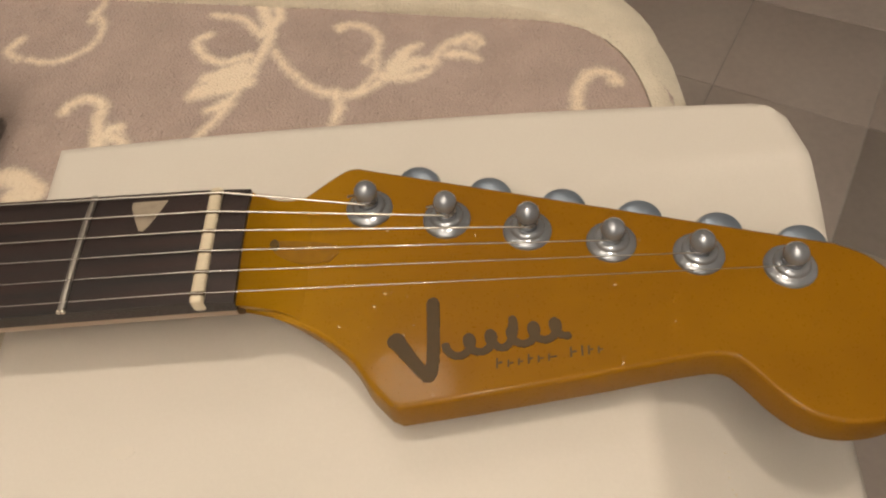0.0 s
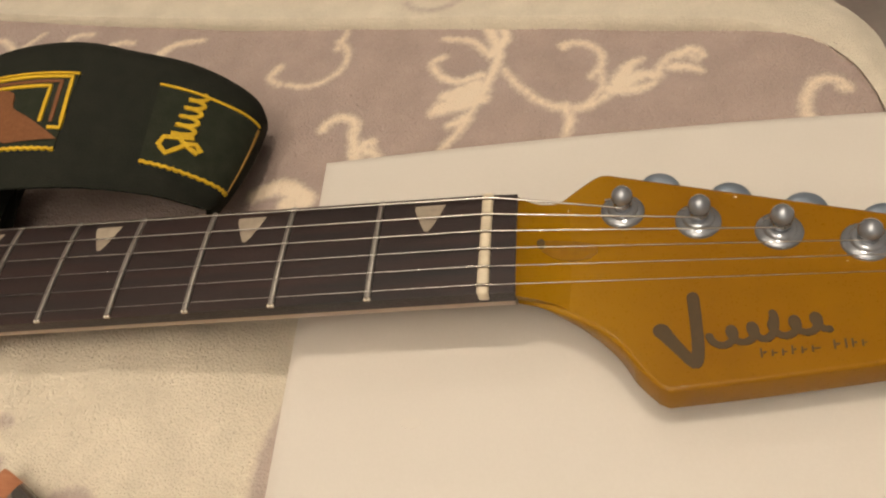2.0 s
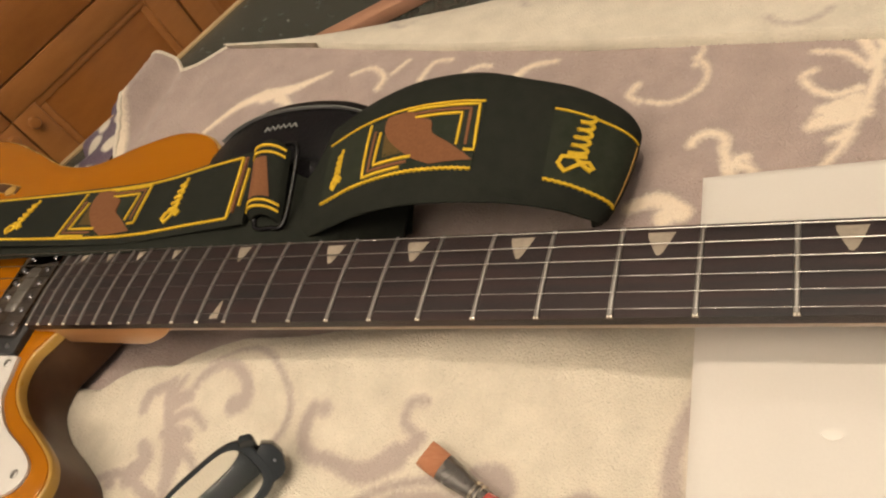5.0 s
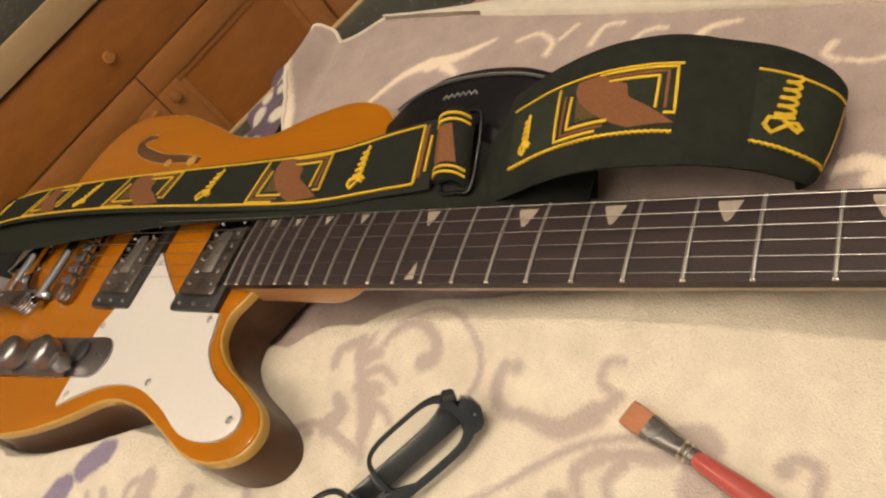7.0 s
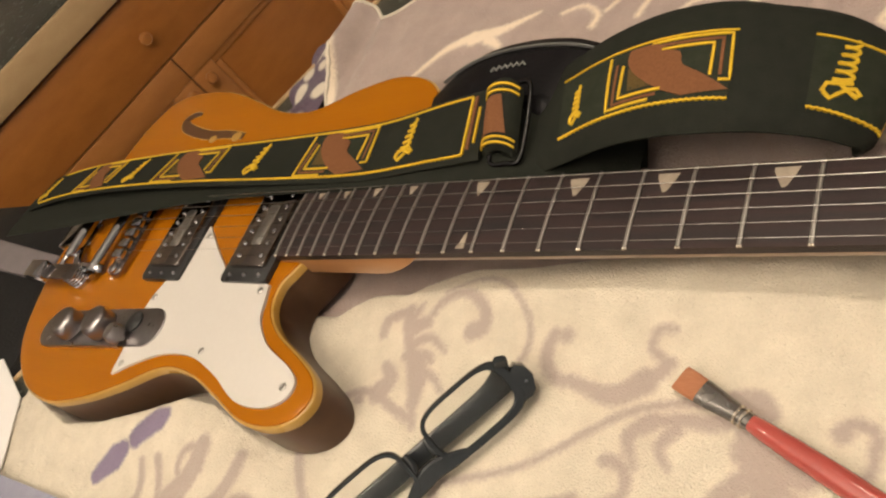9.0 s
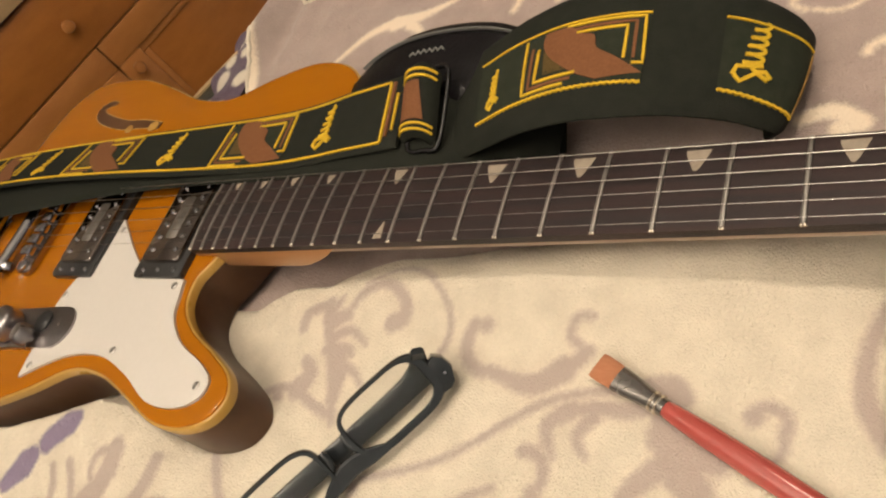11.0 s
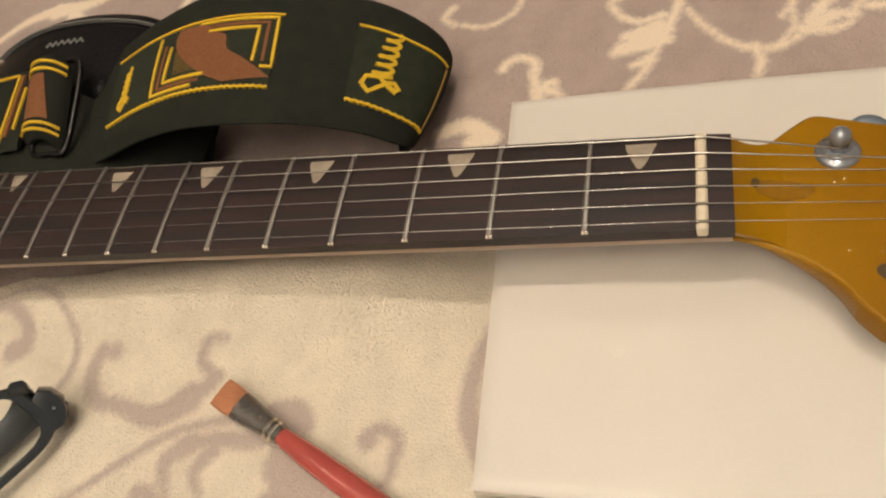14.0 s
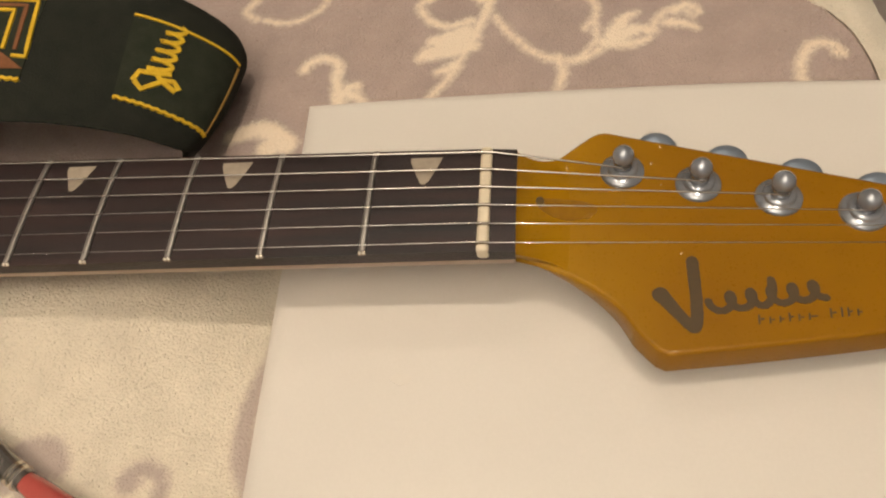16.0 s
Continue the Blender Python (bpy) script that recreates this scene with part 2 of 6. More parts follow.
M_WOODL = surface("pale_edge_wood", (0.52, 0.36, 0.19), (0.45, 0.30, 0.15), 6, 0.45, 0, 90, stretch=(8, 1, 8))
M_STONE = surface("dark_green_stone", (0.030, 0.034, 0.028), (0.075, 0.078, 0.066), 70, 0.25, 0, 400)
M_TILE = surface("grey_floor_tile", (0.46, 0.405, 0.375), (0.37, 0.325, 0.305), 2.2, 0.5, 0.0004, 60)
M_GROUT = surface("grout", (0.47, 0.43, 0.41), None, 20, 0.9, 0.0005, 200)
M_WALL = surface("wall_paint", (0.70, 0.73, 0.78), (0.66, 0.69, 0.74), 3, 0.85, 0.0003, 150)
M_WARMWALL = surface("warm_wall_paint", (0.64, 0.56, 0.47), (0.60, 0.52, 0.43), 3, 0.85, 0.0003, 150)
M_SCREW = surface("dull_chrome_screw", (0.52, 0.50, 0.48), (0.40, 0.38, 0.36), 90, 0.42, 0, 300, metal=1.0)
# pegs and buttons: bluish room reflections are put into the base colour
M_PEG = surface("tuner_chrome", (0.34, 0.36, 0.40), (0.28, 0.30, 0.335), 60, 0.15, 0, 300, metal=0.6, rvar=0.05)
M_BUTTON = surface("blue_reflection_chrome", (0.28, 0.33, 0.41), (0.23, 0.28, 0.35), 90, 0.35, 0, 300, metal=0.7)
M_HIDE = surface("dull_black_leather", (0.010, 0.010, 0.011), (0.017, 0.016, 0.016), 40, 0.6, 0.0006, 300, spec=0.25)
M_CEIL = surface("ceiling_paint", (0.82, 0.82, 0.82), (0.78, 0.78, 0.78), 3, 0.9, 0.0003, 150)
M_PAPER = surface("white_paper", (0.82, 0.79, 0.78), (0.78, 0.75, 0.74), 12, 0.8, 0.0001, 300)
M_BLUE = surface("blue_cloth", (0.27, 0.27, 0.36), (0.32, 0.32, 0.40), 50, 0.9, 0.0005, 500)
M_TRIM = surface("grey_trim", (0.22, 0.19, 0.20), (0.17, 0.15, 0.16), 20, 0.5, 0, 200)
M_PINK = surface("pinkish_wood", (0.42, 0.22, 0.14), (0.34, 0.17, 0.10), 20, 0.5, 0, 200)


def uneven(m, amount):
    """Give each piece of a kind its own shade."""
    nt = m.node_tree
    b = nt.nodes["Principled BSDF"]
    info = nt.nodes.new("ShaderNodeObjectInfo")
    mr = nt.nodes.new("ShaderNodeMapRange")
    mr.inputs[3].default_value, mr.inputs[4].default_value = 1 - amount, 1 + amount
    nt.links.new(info.outputs["Random"], mr.inputs[0])
    old = b.inputs["Base Color"].links[0].from_socket
    sc = nt.nodes.new("ShaderNodeVectorMath")
    sc.operation = "SCALE"
    nt.links.new(old, sc.inputs[0])
    nt.links.new(mr.outputs[0], sc.inputs["Scale"])
    nt.links.new(sc.outputs[0], b.inputs["Base Color"])


uneven(M_TILE, 0.30)


def lens_glass():
    m = bpy.data.materials.new("lens_glass")
    m.use_nodes = True
    nt = m.node_tree
    b = nt.nodes["Principled BSDF"]
    b.inputs["Transmission Weight"].default_value = 1.0
    b.inputs["Roughness"].default_value = 0.02
    b.inputs["IOR"].default_value = 1.45
    b.inputs["Base Color"].default_value = (0.96, 0.97, 0.96, 1)
    return m


M_LENS = lens_glass()


# ---------------------------------------------------------------- mesh helpers
def part(name, bm, material, parent=None, label="", smooth=True, angle=40):
    bmesh.ops.recalc_face_normals(bm, faces=bm.faces)
    me = bpy.data.meshes.new(name)
    bm.to_mesh(me)
    bm.free()
    me.materials.append(material)
    ob = new(name, me)
    if smooth:
        me.shade_smooth()
        me.set_sharp_from_angle(angle=radians(angle))
    if parent is not None:
        ob.parent = parent
    if label:
        ob["label"] = label
    return ob


def thing(name, place, label, category, group="", kind=""):
    ob = new(name)
    ob.location = place
    ob.empty_display_size = 0.02
    return tagged(ob, label, category, group, kind)


def smooth_line(points, n=8, closed=False):
    """A Catmull-Rom curve through the points."""
    p = [Vector(q) for q in points]
    out = []
    count = len(p)
    for i in range(count if closed else count - 1):
        if closed:
            a, b, c, d = p[i - 1], p[i], p[(i + 1) % count], p[(i + 2) % count]
        else:
            a, b, c, d = p[max(i - 1, 0)], p[i], p[i + 1], p[min(i + 2, count - 1)]
        for k in range(n):
            t = k / n
            out.append(0.5 * ((2 * b) + (c - a) * t + (2 * a - 5 * b + 4 * c - d) * t * t + (3 * b - a - 3 * c + d) * t ** 3))
    if not closed:
        out.append(p[-1])
    return out


def slab(bm, outline, z0, z1, bevel=0.0, segments=3, bottom=True):
    """A plate with the given outline and rounded rims."""
    lo = [bm.verts.new((q[0], q[1], z0)) for q in outline]
    hi = [bm.verts.new((q[0], q[1], z1)) for q in outline]
    n = len(outline)
    f1, f2 = bm.faces.new(hi), bm.faces.new(lo[::-1])
    for i in range(n):
        bm.faces.new((lo[i], lo[(i + 1) % n], hi[(i + 1) % n], hi[i]))
    if bevel:
        rim = list(f1.edges) + (list(f2.edges) if bottom else [])
        bmesh.ops.bevel(bm, geom=rim, offset=bevel, segments=segments, profile=0.5, affect="EDGES")
    return bm


def plate(outline, z0, z1, bevel=0.0, segments=3, bottom=True):
    return slab(bmesh.new(), outline, z0, z1, bevel, segments, bottom)


def box(bm, lo, hi, bevel=0.0, m=None, segments=2):
    made = bmesh.ops.create_cube(bm, size=1.0)["verts"]
    bmesh.ops.scale(bm, vec=[b - a for a, b in zip(lo, hi)], verts=made)
    bmesh.ops.translate(bm, vec=[(a + b) / 2 for a, b in zip(lo, hi)], verts=made)
    if bevel:
        edges = list({e for v in made for e in v.link_edges})
        got = bmesh.ops.bevel(bm, geom=edges, offset=bevel, segments=segments, profile=0.5, affect="EDGES")
        made = list({v for f in got["faces"] for v in f.verts} | {v for v in made if v.is_valid})
    if m is not None:
        bmesh.ops.transform(bm, matrix=m, verts=made)
    return bm


def boxed(lo, hi, bevel=0.0, m=None):
    return box(bmesh.new(), lo, hi, bevel, m)


def lathe(profile, segments=24, m=None, squash=1.0):
    """A turned solid: (radius, height) pairs about z."""
    bm = bmesh.new()
    rings = []
    for r, z in profile:
        if r < 1e-6:
            rings.append([bm.verts.new((0, 0, z))])
        else:
            rings.append([bm.verts.new((r * math.cos(a), r * squash * math.sin(a), z)) for a in (2 * math.pi * k / segments for k in range(segments))])
    for a, b in zip(rings, rings[1:]):
        for k in range(segments):
            q = [a[k % len(a)], a[(k + 1) % len(a)], b[(k + 1) % len(b)], b[k % len(b)]]
            q = list(dict.fromkeys(q))
            if len(q) > 2:
                bm.faces.new(q)
    for ring in (rings[0], rings[-1]):
        if len(ring) > 2:
            bm.faces.new(ring)
    if m is not None:
        bmesh.ops.transform(bm, matrix=m, verts=bm.verts)
    return bm


def tube(path, radius, segments=12, bm=None, flat=1.0):
    """A round bar along a path; radius may be a function of 0..1."""
    bm = bm or bmesh.new()
    p = [Vector(q) for q in path]
    rings = []
    up = Vector((0, 0, 1))
    for i, q in enumerate(p):
        t = (p[min(i + 1, len(p) - 1)] - p[max(i - 1, 0)]).normalized()
        side = t.cross(up)
        if side.length < 1e-4:
            side = t.cross(Vector((0, 1, 0)))
        side.normalize()
        nor = side.cross(t).normalized()
        r = radius(i / (len(p) - 1)) if callable(radius) else radius
        rings.append([bm.verts.new(q + side * r * math.cos(a) + nor * r * flat * math.sin(a)) for a in (2 * math.pi * k / segments for k in range(segments))])
    for a, b in zip(rings, rings[1:]):
        for k in range(segments):
            bm.faces.new((a[k], a[(k + 1) % segments], b[(k + 1) % segments], b[k]))
    bm.faces.new(rings[0])
    bm.faces.new(rings[-1])
    return bm


def disc(cx, cy, rx, ry=None, n=24, turn=0.0):
    ry = ry or rx
    c, s = math.cos(turn), math.sin(turn)
    return [(cx + rx * math.cos(a) * c - ry * math.sin(a) * s, cy + rx * math.cos(a) * s + ry * math.sin(a) * c) for a in (2 * math.pi * k / n for k in range(n))]


def round_rect(x0, y0, x1, y1, r, n=5):
    out = []
    for cx, cy, a0 in ((x1 - r, y1 - r, 0), (x0 + r, y1 - r, 90), (x0 + r, y0 + r, 180), (x1 - r, y0 + r, 270)):
        out += [(cx + r * math.cos(radians(a0 + 90 * k / n)), cy + r * math.sin(radians(a0 + 90 * k / n))) for k in range(n + 1)]
    return out


# ---------------------------------------------------------------- setting
FLOOR, CEILING = -0.90, 1.62


def setting():
    w = (-2.8, 2.2, -1.8, 2.6)
    # unseen walls and ceiling close the room; pale so that they bounce light
    part_walls = {
        "wall_east": ((w[1], w[2], FLOOR), (w[1] + 0.1, w[3], CEILING)),
        "wall_west": ((w[0] - 0.1, w[2], FLOOR), (w[0], w[3], CEILING)),
        "wall_north": ((w[0] - 0.1, w[3], FLOOR), (w[1] + 0.1, w[3] + 0.1, CEILING)),
        "wall_south": ((w[0] - 0.1, w[2] - 0.1, FLOOR), (w[1] + 0.1, w[2], CEILING)),
    }
    for name, (lo, hi) in part_walls.items():
        tagged(part(name, boxed(lo, hi), M_WARMWALL if name in ("wall_west", "wall_north") else M_WALL, smooth=False), "unseen wall closing the room, coloured for its bounce light", "wall", kind="structure")
    tagged(part("ceiling", boxed((w[0], w[2], CEILING), (w[1], w[3], CEILING + 0.1)), M_CEIL, smooth=False), "unseen flat white ceiling closing the room", "ceiling", kind="structure")
    floor = tagged(part("floor", boxed((w[0], w[2], FLOOR - 0.1), (w[1], w[3], FLOOR - 0.0022)), M_GROUT, smooth=False), "grey-brown square floor tiles of uneven tone with narrow joints", "floor", kind="structure")
    # tiles laid askew to the counter
    bm = boxed((-0.1497, -0.1497, -0.008), (0.1497, 0.1497, 0.0), 0.001)
    first = part("tile", bm, M_TILE, floor)
    turn = radians(-30)
    k = 0
    for i in range(-16, 14):
        for j in range(-14, 14):
            x, y = i * 0.302, j * 0.302
            px, py = 1.050 + x * math.cos(turn) - y * math.sin(turn), 0.964 + x * math.sin(turn) + y * math.cos(turn)
            if not (w[0] + 0.2 < px < w[1] - 0.2 and w[2] + 0.2 < py < w[3] - 0.2):
                continue
            ob = first if k == 0 else new("tile", first.data)
            ob.parent = floor
            ob.matrix_basis = pose(px, py, FLOOR + random.uniform(-0.0006, 0.0006), 0, 0, -30 + 90 * random.randint(0, 3))
            k += 1


setting()


def counter():
    top = thing("kitchen_counter", (-0.2, 0.1, FLOOR), "kitchen counter with a dark green speckled stone top", "counter")
    inv = pose(0.2, -0.1, -FLOOR)
    outline = [(-0.87, -0.60), (0.157, -0.60), (0.157, 0.60), (-0.455, 0.60), (-0.87, -0.183)]
    bm = plate(outline, -0.030, 0.0, 0.002)
    bm.transform(inv)
    part("worktop", bm, M_STONE, top, "dark green speckled stone top")
    bm = bmesh.new()
    for a, b in ((Vector((-0.4555, 0.60, 0)), Vector((-0.8705, -0.183, 0))),):
        d = (b - a).normalized()
        s = Vector((-d.y, d.x, 0)) * -0.006
        slab(bm, [a, b, b + s, a + s], -0.031, 0.0015, 0.001)
    bm.transform(inv)
    part("edge_strip", bm, M_WOODL, top, "pale wooden edge strip")
    bm = boxed((-0.42, -0.52, FLOOR), (0.10, 0.52, -0.032), 0.003)
    bm.transform(inv)
    part("base", bm, M_WOOD, top, "brown wooden base")


counter()


def cabinet():
    """The run of wooden units across the room, each with a wide drawer over double doors."""
    front = pose(-1.50, 0.6216, 0, 0, 0, -21)
    knob = lambda y, z: lathe([(0.006, 0), (0.006, 0.012), (0.012, 0.016), (0.0132, 0.021), (0.010, 0.026), (0, 0.028)], 20, pose(0, y, z, 0, 90, 0))
    for y1 in (0.45, -0.45, 1.35):
        y0 = y1 - 0.898
        ym = (y0 + y1) / 2 + 0.009
        base = front @ Vector((-0.28, (y0 + y1) / 2, FLOOR))
        cab = thing("kitchen_cabinet", base, "brown wooden kitchen cabinet with a drawer above double doors", "cabinet", "row of kitchen cabinets")
        here = pose(*(-base)) @ front

        def add(name, bm, mat, parent=cab, label=""):
            bm.transform(here)
            return part(name, bm, mat, parent, label)

        add("body", boxed((-0.56, y0, FLOOR), (-0.022, y1, -0.046), 0.002), M_WOOD)
        d = add("drawer_front", boxed((-0.020, y0 + 0.0015, -0.1935), (0, y1 - 0.0015, -0.049), 0.003), M_WOOD)
        add("knob", knob(ym - 0.009, -0.127), M_WOODR, d, "round wooden knob")
        for a, b, ky in ((y0 + 0.0015, ym - 0.0012, ym - 0.028), (ym + 0.0012, y1 - 0.0015, ym + 0.028)):
            z0, z1, f = FLOOR + 0.10, -0.1965, 0.060
            door = add("door", boxed((-0.018, a + f - 0.003, z0 + f - 0.003), (-0.011, b - f + 0.003, z1 - f + 0.003), 0.002), M_WOOD, cab, "wooden frame door with a sunk panel")
            for name, lo, hi in (("rail", (a, z1 - f), (b, z1)), ("rail", (a, z0), (b, z0 + f)), ("stile", (a, z0 + f), (a + f, z1 - f)), ("stile", (b - f, z0 + f), (b, z1 - f))):
                add(name, boxed((-0.020, lo[0], lo[1]), (0, hi[0], hi[1]), 0.004), M_WOODR, door)
            g = f + 0.016
            for lo, hi in (((a + f, z1 - g), (b - f, z1 - f)), ((a + f, z0 + f), (b - f, z0 + g)), ((a + f, z0 + g), (a + g, z1 - g)), ((b - g, z0 + g), (b - f, z1 - g))):
                add("moulding", boxed((-0.014, lo[0], lo[1]), (-0.006, hi[0], hi[1]), 0.003), M_WOODR, door)
            add("knob", knob(ky, -0.278), M_WOODR, door, "round wooden knob")
    base = front @ Vector((-0.30, 0.0, -0.045))
    bm = boxed((-0.60, -1.36, -0.044), (0.002, 1.36, 0.016), 0.002)
    bm.transform(pose(*(-base)) @ front)
    w = part("worktop", bm, M_STONE)
    w.location = base
    tagged(w, "dark speckled worktop running along the kitchen cabinets", "worktop")
    bm = boxed((0.003, -1.36, -0.043), (0.016, 1.36, 0.018), 0.004)
    bm.transform(pose(*(-base)) @ front)
    part("front_edge", bm, M_WOODL, w, "pale wooden front edge")


cabinet()


# ---------------------------------------------------------------- towels
def spiral(cx, cy, r0, r1, a0, a1, w0, w1=None, n=24):
    """A curl: centre, radii, angles in degrees, half-widths."""
    w1 = w0 if w1 is None else w1
    return [(cx + (r0 + (r1 - r0) * k / n) * math.cos(radians(a0 + (a1 - a0) * k / n)), cy + (r0 + (r1 - r0) * k / n) * math.sin(radians(a0 + (a1 - a0) * k / n)), w0 + (w1 - w0) * k / n) for k in range(n + 1)]


def stem(w0, w1, *pts):
    """A branch through a few points, half-width from w0 to w1, swelling in the middle."""
    line = smooth_line([(x, y, 0) for x, y in pts], 8)
    n = len(line) - 1
    return [(q.x, q.y, w0 + (w1 - w0) * k / n) for k, q in enumerate(line)]


def blob(x, y, r):
    return [(x, y, r), (x + 1e-4, y, r)]


def figure_of(xy, strokes, bold=0.74):
    """How deep each place lies in the woven figure: 1 inside, 0 outside, soft over the pile."""
    val = np.zeros(len(xy))
    for s in strokes:
        for (x0, y0, w0), (x1, y1, w1) in zip(s, s[1:]):
            w = max(w0, w1)
            near = np.where((xy[:, 0] > min(x0, x1) - w - 0.003) & (xy[:, 0] < max(x0, x1) + w + 0.003) & (xy[:, 1] > min(y0, y1) - w - 0.003) & (xy[:, 1] < max(y0, y1) + w + 0.003))[0]
            if not len(near):
                continue
            d = np.array([x1 - x0, y1 - y0])
            rel = xy[near] - (x0, y0)
            t = np.clip(rel @ d / max(d @ d, 1e-12), 0, 1)
            dist = np.hypot(*(rel - t[:, None] * d).T)
            ww = w0 + (w1 - w0) * t
            val[near] = np.maximum(val[near], np.clip(0.5 + (bold * ww - dist) / 0.0046, 0, 1))
    return val


def sheet(name, grid, strokes, material, plum=(), relief=0.0006, nap=0.00011, bold=0.74):
    """A cloth from a grid of places (rows of rows), with the woven figure as an attribute and a slight relief."""
    a = np.array(grid)
    nr, nc, _ = a.shape
    v = a.reshape(-1, 3).copy()
    fig = figure_of(v[:, :2], strokes, bold)
    v[:, 2] += relief * fig + np.random.normal(0, nap, len(v))
    quads = [(r * nc + c, r * nc + c + 1, (r + 1) * nc + c + 1, (r + 1) * nc + c) for r in range(nr - 1) for c in range(nc - 1)]
    me = bpy.data.meshes.new(name)
    me.from_pydata(v.tolist(), [], quads)
    at = me.attributes.new("figure", "FLOAT", "POINT")
    at.data.foreach_set("value", fig)
    at = me.attributes.new("plum", "FLOAT", "POINT")
    at.data.foreach_set("value", figure_of(v[:, :2], plum) if plum else np.zeros(len(v)))
    me.materials.append(material)
    me.shade_smooth()
    ob = new(name, me)
    return ob


def pile(towel, grid, strokes, plum=(), bold=0.74, tall=0.0012):
    """The looped pile of a towel: one small leaning tuft to each cell of its grid."""
    rnd = np.random.RandomState(5)
    a = np.array(grid)
    p00, p10, p01 = a[:-1, :-1], a[:-1, 1:], a[1:, :-1]
    du, dv = p10 - p00, p01 - p00
    up = np.cross(du, dv)
    up = (up / np.maximum(np.linalg.norm(up, axis=2, keepdims=True), 1e-9)).reshape(-1, 3)
    n = len(up)
    du, dv = du.reshape(-1, 3), dv.reshape(-1, 3)
    mid = p00.reshape(-1, 3) + du * rnd.uniform(0.1, 0.9, (n, 1)) + dv * rnd.uniform(0.1, 0.9, (n, 1))
    fig = figure_of(mid[:, :2], strokes, bold)
    deep = figure_of(mid[:, :2], plum) if plum else np.zeros(n)
    turn = rnd.uniform(0, 6.2832, n)
    size = rnd.uniform(0.0008, 0.0012, n)
    ex = du / np.maximum(np.linalg.norm(du, axis=1, keepdims=True), 1e-9)
    ey = np.cross(up, ex)
    foot = [mid - up * 0.0004 + (ex * (np.cos(turn + q) * size)[:, None] + ey * (np.sin(turn + q) * size)[:, None]) for q in (0, 1.5708, 3.1416, 4.7124)]
    lean = rnd.normal(0, 0.00035, (n, 2))
    tip = mid + up * (tall * rnd.uniform(0.5, 1.0, (n, 1)) + 0.0004 * fig[:, None]) + ex * lean[:, :1] + ey * lean[:, 1:]
    v = np.stack(foot + [tip], 1).reshape(-1, 3)
    k = np.arange(n)[:, None] * 5
    faces = np.concatenate([k + np.array(f) for f in ((0, 1, 4), (1, 2, 4), (2, 3, 4), (3, 0, 4))])
    me = bpy.data.meshes.new("terry_surface")
    me.from_pydata(v.tolist(), [], faces.tolist())
    for name, val in (("figure", fig), ("plum", deep)):
        me.attributes.new(name, "FLOAT", "POINT").data.foreach_set("value", np.repeat(val, 5))
    me.materials.append(towel.data.materials[0])
    me.shade_smooth()
    ob = new("terry_surface", me)
    ob.parent = towel
    tagged(ob, "", "", "", "stuff")


def wave(x, y, size, seed):
    return noise.noise(Vector((x * size, y * size, seed)))


# where the near towel ends under the neck
HEM_X = [-0.80, -0.50, -0.443, -0.430, -0.415, -0.385, -0.370, -0.335, -0.277, -0.24, -0.15, 0.15]
HEM_Y = [-0.03, -0.050, -0.046, -0.037, -0.031, -0.029, -0.021, -0.0115, -0.007, -0.004, 0.005, 0.012]
EDGE_X = [-0.787, -0.760, -0.715, -0.665, -0.621, -0.580, -0.542, -0.508, -0.473, -0.440]
EDGE_Y = [-0.055, -0.110, -0.143, -0.154, -0.147, -0.132, -0.1145, -0.115, -0.126, -0.138]


